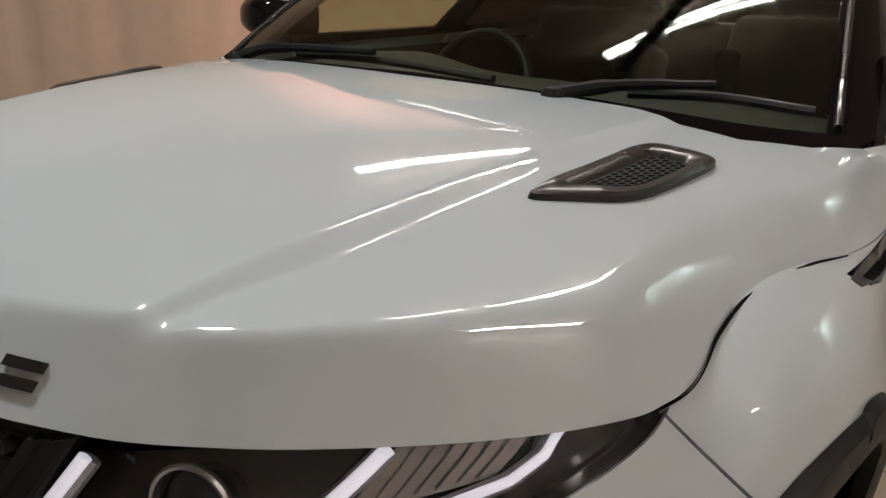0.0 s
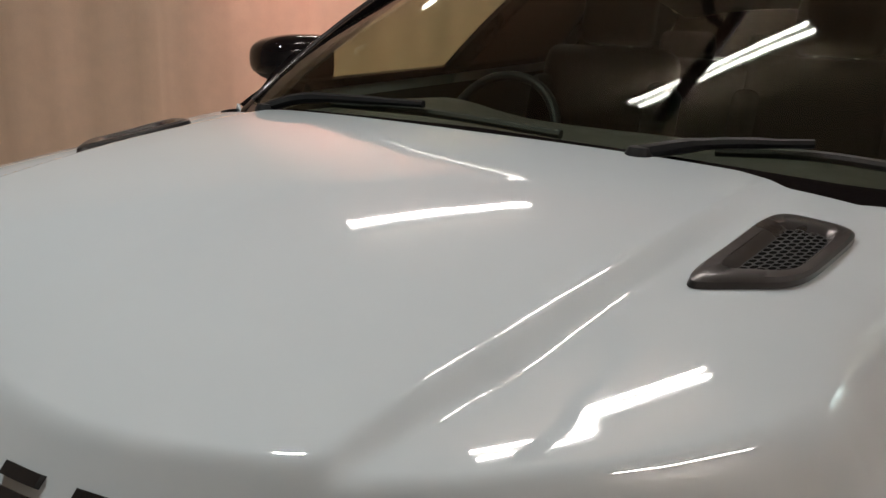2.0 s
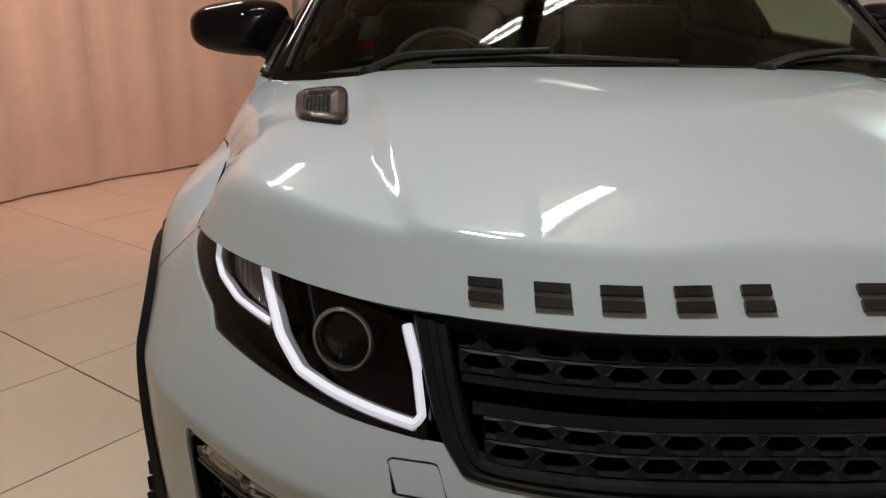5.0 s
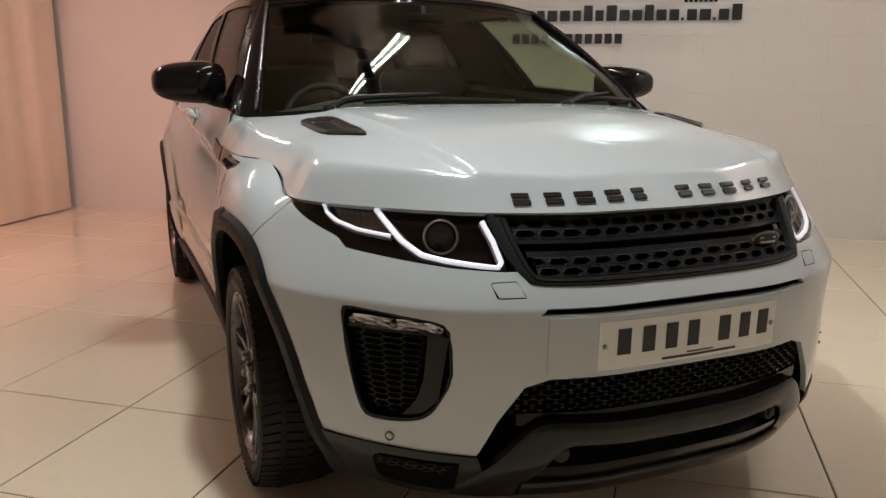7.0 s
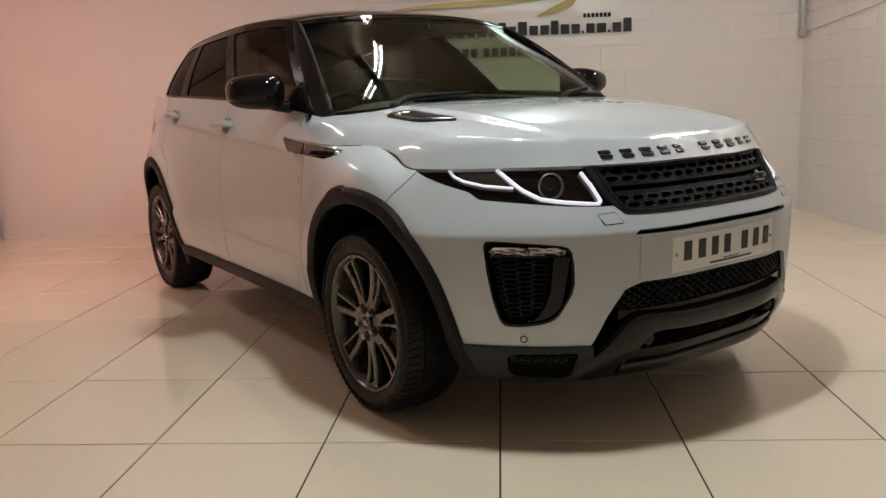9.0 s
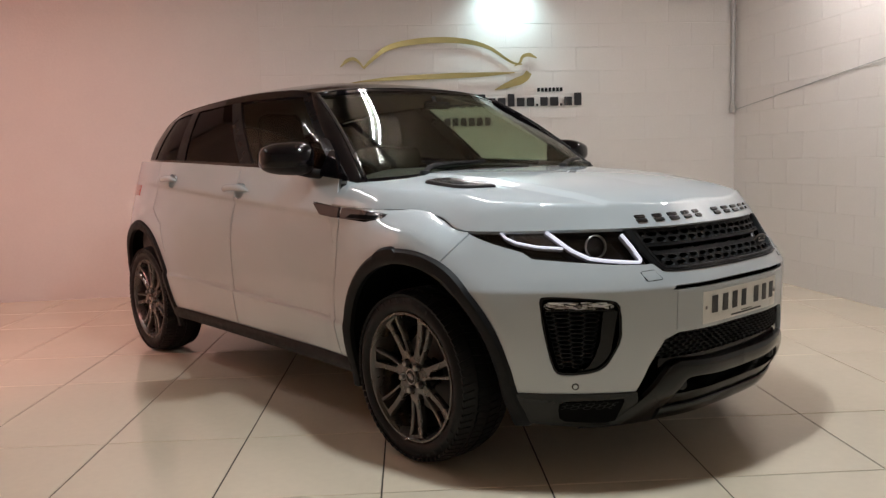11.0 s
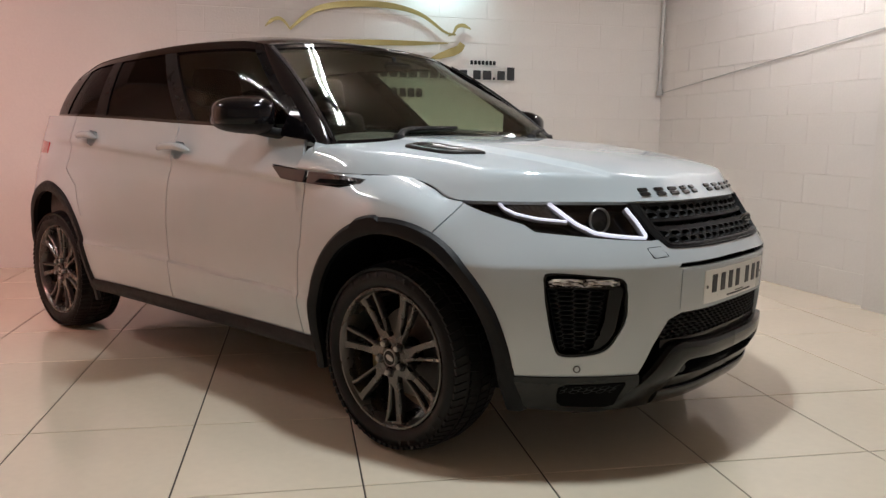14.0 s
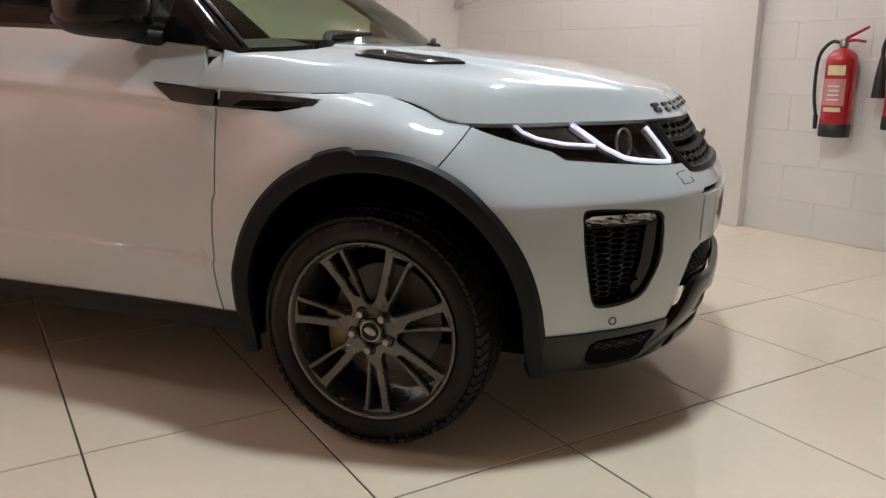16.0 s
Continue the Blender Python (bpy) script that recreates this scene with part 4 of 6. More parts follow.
    part("recess_cheek", mesh_of("recess_cheek", *mirrored(v, f, side), GUARD), fog, "gloss black inner cheek")
    # near-black sheet paints the recess's shade behind the mesh
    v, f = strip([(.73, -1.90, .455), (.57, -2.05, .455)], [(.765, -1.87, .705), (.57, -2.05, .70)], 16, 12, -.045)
    part("recess_back", mesh_of("recess_back", *mirrored(v, f, side), SHADE_BLACK), fog)
    # washer cover and parking sensor
    WASH = [(.478, -2.066, .787), (.474, -2.068, .790), (.429, -2.09, .7925), (.424, -2.09, .791), (.410, -2.105, .762), (.412, -2.108, .759), (.468, -2.088, .757), (.472, -2.088, .759)]
    lid = [(p[0] + (.44 - p[0]) * .07, p[1], p[2] + (.774 - p[2]) * .1) for p in WASH]
    v, f = ring(WASH, lid, 60, .0004, .002)
    car_part("washer_seam", mirrored(v, f, side), SATIN)
    q = np.array([sz(p) for p in lid])
    mid_q = q.mean(0)
    v = [on_skin(mid_q[0], mid_q[1], .0022)] + list(on_skin(mid_q[0] + (q[:, 0] - mid_q[0]) * .97, mid_q[1] + (q[:, 1] - mid_q[1]) * .97, .0012))
    f = [(0, i + 1, (i + 1) % len(q) + 1) for i in range(len(q))]
    car_part("washer_cover", mirrored(v, f, side), WHITE)
    c = on_skin(*[np.array(q) for q in sz((.688, -1.955, .405))], .001)
    ax = Vector((.72, -.69, 0)).normalized()
    rot = ax.to_track_quat("X", "Z").to_matrix().to_4x4()
    for nm, prof, mt in (("parking_sensor", [(.0005, .003), (.0075, .0025), (.0085, 0)], WHITE), ("sensor_ring", [(.0085, .001), (.010, .003), (.0118, .003), (.0125, -.002)], CHROME)):
        v, f = lathe(prof, 24)
        v = [tuple((Matrix.Translation(Vector(c)) @ rot) @ Vector(p)) for p in v]
        car_part(nm, mirrored(v, f, side), mt)
    # outer skirt with its own mesh pocket
    SK_T = [(.825, -1.76, .378), (.68, -1.935, .378), (.505, -2.072, .378)]
    v, f = strip([(.80, -1.75, .262), (.615, -1.92, .242), (.46, -2.03, .246)], SK_T, 40, 12, .006, .03)
    car_part("bumper_skirt", mirrored(v, f, side), SKIRT, "black plastic bumper skirt")
    # near-black patch laid on the skirt stands for the pocket's shade
    v, f = strip([(.700, -1.885, .306), (.692, -1.885, .285), (.672, -1.89, .270), (.56, -1.985, .262), (.535, -2.0, .270)], [(.701, -1.885, .316), (.699, -1.89, .338), (.680, -1.905, .350), (.535, -2.04, .354)], 24, 8, .0095)
    car_part("skirt_pocket_shade", mirrored(v, f, side), SHADE_BLACK)
    v, f = honeycomb([(.688, -1.885, .322), (.555, -1.99, .322)], [(.688, -1.90, .347), (.555, -2.03, .350)], 4, 2, .0100, .004, .16)
    car_part("skirt_mesh", mirrored(v, f, side), MATT, smooth=False)
    # towing-eye studs
    c = on_skin(*[np.array(q) for q in sz((.325, -2.15, .372))], -.012)
    v, f = lathe([(.0005, .012), (.012, .012), (.014, .006), (.02, .004), (.022, -.01)], 20)
    rot = Vector((.2, -1, 0)).normalized().to_track_quat("X", "Z").to_matrix().to_4x4()
    v = [tuple((Matrix.Translation(Vector(c)) @ rot) @ Vector(p)) for p in v]
    car_part("towing_stud", mirrored(v, f, side), MATT)
    # shut line of the clamshell bonnet over the wheel arch
    # a near-black tube paints the shade of the gap
    edge_pts = np.array([p for p in half[:, 0] if -1.61 < p[1] < -1.14]) + np.array([.003, 0, -.001])
    v, f = tube([tuple(p) for p in edge_pts], [float(np.interp(p[1], [-1.60, -1.50, -1.42, -1.22, -1.15], [.0006, .0009, .0024, .0024, .0010])) for p in edge_pts], 8)
    car_part("bonnet_seam", mirrored(v, f, side), SHADE_BLACK, "dark tube that draws the shaded bonnet shut line")
    # wing corner below the screen pillar
    a_, b_ = (on_skin(side_s(-.866, z), z) for z in (.98, 1.112))
    d_, c_ = np.array([a_[0] - .006, -.965, .985]), low_scr[-1] + np.array([.022, .0, -.006])
    t_ = np.linspace(0, 1, 8)[None, :, None]
    w_ = np.linspace(0, 1, 8)[:, None, None]
    grid = (a_ * (1 - t_) + b_ * t_) * (1 - w_) + (d_ * (1 - t_) + c_ * t_) * w_
    car_part("wing_corner", mirrored(*sheet(grid, .008), side), WHITE)
    # side vent, by lengthwise place and height
    v, f = flank_strip([(-.717, .970), (-.816, .961), (-.853, .961)], [(-.640, 1.018), (-.812, 1.006), (-.853, 1.004)], 24, 10, .0012, .006, 2)
    car_part("side_vent_blade", mirrored(v, f, side), LETTER, "dark metallic vent blade", panels["front_door", side])
    v, f = flank_strip([(-.872, .958), (-.93, .957), (-1.10, .962), (-1.165, .968)], [(-.872, 1.002), (-1.0, .996), (-1.12, .988), (-1.18, .980)], 40, 10, .0008, .006, 2)
    vent = car_part("side_vent", mirrored(v, f, side), LETTER, "dark metallic side vent", panels["front_wing", side])
    # flat near-black patch in place of the slot's shaded depth
    v, f = flank_strip([(-.915, .963), (-1.061, .961), (-1.12, .966)], [(-.945, .978), (-1.04, .979), (-1.145, .977)], 24, 6, .0025, 0, 2)
    part("vent_slot", mesh_of("vent_slot", *mirrored(v, f, side), SHADE_BLACK), vent)
    # door handles
    for (y0, y1, z), door in (((-.03, .225, 1.062), "front_door"), ((.855, 1.05, 1.110), "rear_door")):
        ym = (y0 + y1) / 2
        v, f = lathe([(.0005, -.034), (.02, -.031), (.033, -.020), (.0395, -.006), (.0425, .0)], 32)
        base = on_skin(side_s(ym, z), z, .0005)
        v = [(base[0] + p[0], base[1] + p[1] * 1.25 - .02, base[2] + p[2]) for p in v]
        part("handle_bowl", mesh_of("handle_bowl", *mirrored(v, f, side), WHITE), panels[door, side])
        ys = np.linspace(y0, y1, 24)
        t = np.linspace(-1, 1, 24)
        cz = z + .010 * (1 - t ** 2) - .002
        pts = on_skin(side_s(ys, z), cz, .012 + .022 * (1 - t ** 6))
        rad = [.0135 * (1 - abs(q) ** 6) + .004 for q in t]
        v, f = tube([tuple(p) for p in pts], rad, 12)
        part("door_handle", mesh_of("door_handle", *mirrored(v, f, side), WHITE), panels[door, side], "white pull handle")
    # door mirror
    mir = new("door_mirror")
    mir.parent = car
    mir["label"] = "gloss black door mirror"
    bm = bmesh.new()
    bmesh.ops.create_uvsphere(bm, u_segments=40, v_segments=24, radius=1)
    for vtx in bm.verts:
        x, y, z = vtx.co
        sx = math.copysign(abs(x) ** .62, x)
        szz = math.copysign(abs(z) ** .68, z)
        sy = math.copysign(abs(y) ** .8, y)
        if sy > 0:
            sy = min(sy, .35)
        vtx.co = (sx * .121 * (1 - .06 * sy), sy * .150 - .012, szz * (.074 - .010 * sx))
    bmesh.ops.transform(bm, matrix=pose(.938 if side < 0 else .918, -.515, 1.216, 0, 0, 22), verts=bm.verts)
    up = bmesh.ops.bisect_plane(bm, geom=bm.verts[:] + bm.edges[:] + bm.faces[:], plane_co=(0, 0, 1.178), plane_no=(0, 0, 1))
    for vtx in bm.verts:
        vtx.co.x *= side
    cap = bm.copy()
    bmesh.ops.delete(cap, geom=[fc for fc in cap.faces if fc.calc_center_median().z < 1.178], context="FACES")
    bmesh.ops.delete(bm, geom=[fc for fc in bm.faces if fc.calc_center_median().z >= 1.178], context="FACES")
    bmesh.ops.scale(bm, vec=(.99, .97, 1), space=Matrix.Translation((-.938 * side, .515, 0)), verts=bm.verts)
    part("mirror_cap", bm_mesh("mirror_cap", cap, BLACK), mir)
    part("mirror_base", bm_mesh("mirror_base", bm, SATIN), mir, "matt black lower shell")
    bm = bmesh.new()
    bmesh.ops.create_circle(bm, cap_ends=True, segments=32, radius=1)
    bmesh.ops.transform(bm, matrix=pose((.938 - .016) * side, -.474, 1.217, 90, 0, 22 * side) @ Matrix.Diagonal((.088, .052, 1, 1)), verts=bm.verts)
    part("mirror_glass", bm_mesh("mirror_glass", bm, MIRROR, False), mir)
    v, f = tube([(.90, -.545, 1.165), (.868, -.59, 1.150), (.84, -.635, 1.143), (.81, -.66, 1.14)], [.024, .022, .022, .024], 12)
    part("mirror_arm", mesh_of("mirror_arm", *mirrored(v, f, side), SATIN), mir)
    v, f = sheet(np.array([[(.848, -.84, 1.118), (.842, -.80, 1.135), (.826, -.76, 1.19), (.80, -.70, 1.245)], [(.852, -.66, 1.135), (.848, -.66, 1.16), (.828, -.665, 1.20), (.80, -.67, 1.25)]]), .02)
    part("mirror_foot", mesh_of("mirror_foot", *mirrored(v, f, side), BLACK), mir)

# grille
grille = new("grille")
grille.parent = car
grille["label"] = "black honeycomb grille with a dark oval badge"


def flat_front(x, z, off):
    """Points across the nose, both sides of the middle."""
    x, z = np.broadcast_arrays(np.asarray(x, float), np.asarray(z, float))
    out = np.zeros(x.shape + (3,))
    for idx in np.ndindex(x.shape):
        Xs, Ys = skin(PLAN_FINE[:420, 0], PLAN_FINE[:420, 1], z[idx])
        y = np.interp(abs(x[idx]), Xs, Ys)
        out[idx] = (x[idx], y - (off if np.ndim(off) == 0 else off[idx]), z[idx])
    return out


def front_panel(xa, xb, za, zb, off, thick, n=40, m=6, ends=None):
    x = np.linspace(xa, xb, n)[:, None]
    z = np.linspace(za, zb, m)[None, :]
    if ends:
        x = x * (1 + (ends - 1) * (z - za) / (zb - za))
    return sheet(flat_front(x, np.broadcast_to(z, x.shape[:1] + z.shape[1:]) if not ends else np.broadcast_to(z, x.shape), off), thick)


def bulge(n, m, least, more):
    """Offsets that swell to the middle height of a panel."""
    t = np.linspace(-1, 1, m)[None, :]
    return np.broadcast_to(least + more * np.sqrt(np.clip(1 - t ** 2, 0, 1)), (n, m))


def grille_part(name, vf, mat, label="", smooth=True):
    return part(name, mesh_of(name, vf[0], vf[1], mat, smooth), grille, label)


# shade behind the grille, painted as a near-black sheet
grille_part("grille_shade", front_panel(-.45, .45, .78, .93, -.075, 0), SHADE_BLACK)
grille_part("upper_rail", front_panel(-.43, .43, .913, .926, -.016, .03), SATIN)
FRAME_OUT = [(.452, .927), (.442, .880), (.426, .826), (.407, .798), (.378, .783), (.2, .779), (0, .778)]
FRAME_IN = [(.410, .921), (.402, .876), (.391, .834), (.380, .810), (.358, .799), (.2, .797), (0, .796)]
fa, fb = smooth_curve(FRAME_OUT, 70), smooth_curve(FRAME_IN, 70)
t = np.array([0, .08, .35, .40, .62, .68, .92, 1.0])[None, :, None]
q = fa[:, None] * (1 - t) + fb[:, None] * t
offs = np.broadcast_to(np.array([-.006, .003, .005, .001, .001, .004, .003, -.02])[None, :], (70, 8))
v, f = sheet(flat_front(q[..., 0], q[..., 1], offs), .012)
grille_part("grille_frame", both(v, f), SATIN, "stepped satin black frame")


def front_honey(x0, x1, z0, z1, nx, ny, off, depth, hole_w=.86, hole_h=.80):
    """A panel of bricks, each pierced by a flattened hexagon with its own inner walls."""
    verts, faces = [], []
    brick = [(-.5, 0), (-.5, .5), (.5, .5), (.5, 0), (.5, -.5), (-.5, -.5)]
    hexa = [(-.5, 0), (-.29, .5), (.29, .5), (.5, 0), (.29, -.5), (-.29, -.5)]
    w, h = (x1 - x0) / nx, (z1 - z0) / ny
    for j in range(ny):
        for i in range(-1, nx + 1):
            cx, cz = x0 + (i + (.5 if j % 2 else 0) + .5) * w, z0 + (j + .5) * h
            if cx + w * .5 < x0 + .001 or cx - w * .5 > x1 - .001:
                continue
            base = len(verts)
            xs, zs, offs = [], [], []
            for shape, kx, kz, o in ((brick, 1, 1, 0), (hexa, hole_w, hole_h, .0015), (hexa, hole_w * .93, hole_h * .88, -depth)):
                for a, b in shape:
                    xs.append(min(max(cx + a * w * kx, x0), x1))
                    zs.append(cz + b * h * kz)
                    offs.append(off + o)
            verts += list(flat_front(np.array(xs), np.array(zs), np.array(offs)))
            for k in range(6):
                n = (k + 1) % 6
                faces.append((base + k, base + n, base + 6 + n, base + 6 + k))
                faces.append((base + 6 + k, base + 6 + n, base + 12 + n, base + 12 + k))
    return verts, faces


grille_part("honeycomb_band", front_honey(-.398, .398, .873, .918, 15, 2, -.016, .022), SATIN, "black honeycomb band", False)
grille_part("honeycomb_band", front_honey(-.372, .372, .797, .838, 14, 2, -.008, .022), SATIN, "black honeycomb band", False)
grille_part("bar", front_panel(-.395, .395, .865, .873, -.014, .03, m=3), SATIN)
grille_part("bar", front_panel(-.384, .384, .838, .850, -.010, .03, m=4), SATIN)
for x in np.linspace(-.31, .31, 7):
    grille_part("grille_post", front_panel(x - .0025, x + .0025, .850, .865, -.034, .03, 3, 3), SATIN)
bm = bmesh.new()
bmesh.ops.create_uvsphere(bm, u_segments=32, v_segments=12, radius=1)
bmesh.ops.transform(bm, matrix=pose(.285, -2.096, .838, 18) @ Matrix.Diagonal((.048, .008, .024, 1)), verts=bm.verts)
badge = part("badge", bm_mesh("badge", bm, CHROME), grille, "oval dark chrome badge")
bm = bmesh.new()
bmesh.ops.create_uvsphere(bm, u_segments=32, v_segments=12, radius=1)
bmesh.ops.transform(bm, matrix=pose(.285, -2.100, .8385, 18) @ Matrix.Diagonal((.041, .007, .018, 1)), verts=bm.verts)
part("badge_face", bm_mesh("badge_face", bm, MATT), badge)
bm = bmesh.new()
for dz in (.005, -.006):
    box(bm, (.05, .003, .0055), pose(.285, -2.1062, .8385 + dz, 18), .001)
part("badge_bar", bm_mesh("badge_bar", bm, STEEL, False), badge)

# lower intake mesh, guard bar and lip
# the intake's inner shade is a near-black sheet
car_part("intake_shade", front_panel(-.50, .50, .25, .60, -.09, 0, 40, 12), SHADE_BLACK)
car_part("intake_mesh", front_honey(-.44, .44, .480, .574, 26, 8, -.020, .010, .95, .88), NET, "black honeycomb intake mesh", None, False)
car_part("intake_sill", front_panel(-.425, .425, .452, .482, -.016, .03, 50, 5), BLACK)
GUARD_OUT = [(0, .458), (.15, .459), (.30, .467), (.362, .470), (.405, .452), (.450, .398), (.505, .325), (.556, .248)]
GUARD_IN = [(0, .392), (.15, .394), (.27, .402), (.318, .399), (.340, .376), (.356, .345), (.374, .300), (.392, .246)]
ga, gb = smooth_curve(GUARD_OUT, 60), smooth_curve(GUARD_IN, 60)
t = np.array([0, .04, .12, .4, .6, .88, .96, 1.0])[None, :, None]
q = ga[:, None] * (1 - t) + gb[:, None] * t
offs = np.broadcast_to(np.array([-.008, .009, .0125, .0135, .0135, .0125, .009, -.010])[None, :], (60, 8))
v, f = sheet(flat_front(q[..., 0], q[..., 1], offs), .02)
car_part("guard_frame", both(v, f), GUARD, "gloss black lower guard bar with angled arms")
car_part("guard_lip", front_panel(-.40, .40, .248, .300, bulge(50, 12, .010, .010), .06, 50, 12), GUARD, "gloss black lower lip")
car_part("guard_web", front_panel(-.368, .368, .298, .346, .004, .05, 50, 6), GUARD)
car_part("chin", front_panel(-.58, .58, .215, .25, -.05, .05, 50, 4), MATT)
car_part("plate_recess", front_panel(-.372, .372, .582, .716, .0035, .012, 40, 8), WHITE)

# number plate with plain bars
plate = new("number_plate")
plate.parent = car
plate["label"] = "white front number plate with black bars"
part("plate_panel", mesh_of("plate_panel", *front_panel(-.26, .26, .588, .702, .006, .005, 30, 6), PLATE, False), plate)
for x, w in ((-.196, .046), (-.130, .046), (-.066, .044), (-.004, .044), (.090, .046), (.154, .044), (.214, .046)):
    part("plate_bar", mesh_of("plate_bar", *front_panel(x - w / 2 + .006, x + w / 2 - .006, .622, .684, .0075, .002, 4, 4), INK, False), plate)
for x in (-.245, .245):
    c = flat_front(np.array([x]), np.array([.645]), .007)[0]
    v, f = lathe([(.0005, -.004), (.005, -.003), (.0065, 0)], 14)
    v = [(c[0] + p[1], c[1] + p[0], c[2] + p[2]) for p in v]
    part("plate_screw", mesh_of("plate_screw", v, f, STEEL), plate)
part("plate_small_bar", mesh_of("plate_small_bar", *front_panel(-.09, .13, .5955, .6015, .0068, .001, 12, 3), INK, False), plate)
part("plate_small_bar", mesh_of("plate_small_bar", *front_panel(-.02, .06, .605, .6085, .0068, .001, 8, 3), INK, False), plate)

# raised bonnet marks: ten pairs of plain bars in two groups
front_tree = BVHTree.FromPolygons([tuple(v) for v in both(hv, hf)[0]], both(hv, hf)[1])
for x0, x1 in ((-.394, -.347), (-.320, -.271), (-.247, -.192), (-.165, -.114), (-.088, -.046), (.046, .092), (.118, .164), (.188, .240), (.270, .312), (.346, .396)):
    for z0, z1 in ((.9485, .9570), (.9625, .9710)):
        grid = []
        for x in np.linspace(x0 + .008, x1, 6):
            ro = []
            for z in np.linspace(z0, z1, 4) + .004 * (x + .39) / .78:
                hit = front_tree.ray_cast(Vector((x, -3, z)), Vector((0, 1, 0)))
                n = hit[1] if hit[1].y < 0 else -hit[1]
                ro.append(np.array(hit[0] + n * .006))
            grid.append(ro)
        car_part("bonnet_mark", sheet(np.array(grid), .007), LETTER, "raised dark chrome bar", bonnet_ob, False)

# bonnet vents
for side in (-1, 1):
    corner = [(.566, -1.502), (.674, -1.398), (.704, -1.178), (.594, -1.196)]

    def lerp_quad(a, b):
        p = np.array(corner)
        return (p[0] * (1 - a) + p[3] * a) * (1 - b) + (p[1] * (1 - a) + p[2] * a) * b

    def rim_loop(inset, off, n=18):
        pts = []
        edge = [(inset + (1 - 2 * inset) * t, inset) for t in np.linspace(0, 1, n, endpoint=False)] + [(1 - inset, inset + (1 - 2 * inset) * t) for t in np.linspace(0, 1, n, endpoint=False)]
        edge += [(1 - inset - (1 - 2 * inset) * t, 1 - inset) for t in np.linspace(0, 1, n, endpoint=False)] + [(inset, 1 - inset - (1 - 2 * inset) * t) for t in np.linspace(0, 1, n, endpoint=False)]
        for a, b in edge:
            # round the corners
            ra, rb = a - .5, b - .5
            k = max(abs(ra), abs(rb)) / (abs(ra) ** 5 + abs(rb) ** 5) ** .2 if (ra or rb) else 1
            q = lerp_quad(.5 + ra * k, .5 + rb * k)
            pts.append(on_bonnet(q[0], q[1], off))
        return pts
    loops = [rim_loop(0, .0005), rim_loop(.01, .008), rim_loop(.05, .012), rim_loop(.16, .011), rim_loop(.20, .004)]
    L = len(loops[0])
    v = [p for lo in loops for p in lo]
    f = [(i * L + k, i * L + (k + 1) % L, (i + 1) * L + (k + 1) % L, (i + 1) * L + k) for i in range(4) for k in range(L)]
    bv = car_part("bonnet_vent", mirrored(v, f, side), LETTER, "dark grey bonnet vent with honeycomb mesh", bonnet_ob)
    # near-black sheet over the bonnet paints the vent's shaded depth
    g = np.array([[on_bonnet(*lerp_quad(a, b), .002) for b in np.linspace(.18, .82, 8)] for a in np.linspace(.18, .82, 14)])
    v, f = sheet(g)
    part("vent_floor", mesh_of("vent_floor", *mirrored(v, f, side), SHADE_BLACK), bv)
    verts, faces = [], []
    hexa = [(-.5, 0), (-.27, .5), (.27, .5), (.5, 0), (.27, -.5), (-.27, -.5)]
    nx, ny = 11, 6
    for j in range(ny):
        for i in range(nx):
            ca, cb = .20 + .60 * (i + (.5 if j % 2 else 0) + .25) / nx, .34 + .46 * (j + .5) / ny
            base = len(verts)
            for sc in (1.0, .70):
                for a, b in hexa:
                    q = lerp_quad(min(ca + a * .60 / nx * 1.25 * sc, .82), cb + b * .46 / ny * 1.25 * sc)
                    verts.append(on_bonnet(q[0], q[1], .006))
            faces += [(base + k, base + (k + 1) % 6, base + 6 + (k + 1) % 6, base + 6 + k) for k in range(6)]
    part("vent_mesh", mesh_of("vent_mesh", *mirrored(verts, faces, side), MATT, False), bv)
    g = np.array([[on_bonnet(*lerp_quad(a, b), o) for b, o in ((.17, .011), (.26, .009), (.33, .004))] for a in np.linspace(.2, .8, 14)])
    v, f = sheet(g)
    part("vent_ramp", mesh_of("vent_ramp", *mirrored(v, f, side), LETTER), bv)

# scuttle and wipers
k = np.linspace(-.84, .84, 40)[:, None]
t = np.linspace(0, 1, 6)[None, :]
edge = np.interp(np.abs(k), *zip(*REAR_EDGE))
zz = np.array([[float(dome(np.array(abs(q)), np.array(-1.05))) - .016 for _ in range(6)] for q in k[:, 0]])
P = np.stack([np.broadcast_to(k, (40, 6)), (edge - .05) + t * .16, zz - .01 * t], -1)
car_part("scuttle", sheet(P, .01), MATT, "black plastic scuttle panel")


def wiper(pivot, knee, tip, start):
    w = new("wiper")
    w.parent = car
    w["label"] = "black wiper arm and blade"
    v, f = lathe([(.0005, .03), (.018, .028), (.024, .016), (.026, -.02)], 20, "Z")
    v = [tuple(Vector(p) + Vector(pivot)) for p in v]
    part("wiper_pivot", mesh_of("wiper_pivot", v, f, SATIN), w)
    path = smooth_curve([pivot, knee, tuple((np.array(knee) + np.array(tip)) / 2 + np.array([0, 0, .012]))], 14)
    v, f = tube([tuple(p + np.array([0, 0, .018])) for p in path], [.013] * 5 + [.010] * 5 + [.008] * 4, 8)
    part("wiper_arm", mesh_of("wiper_arm", v, f, SATIN), w)
    path = smooth_curve([start, tuple((np.array(start) + np.array(tip)) / 2 + np.array([0, 0, .008])), tip], 16)
    v, f = tube([tuple(p) for p in path], .009, 8)
    part("wiper_blade", mesh_of("wiper_blade", v, f, MATT), w)


wiper((-.56, -1.03, 1.118), (-.46, -.99, 1.148), (.16, -.965, 1.150), (-.42, -.955, 1.155))
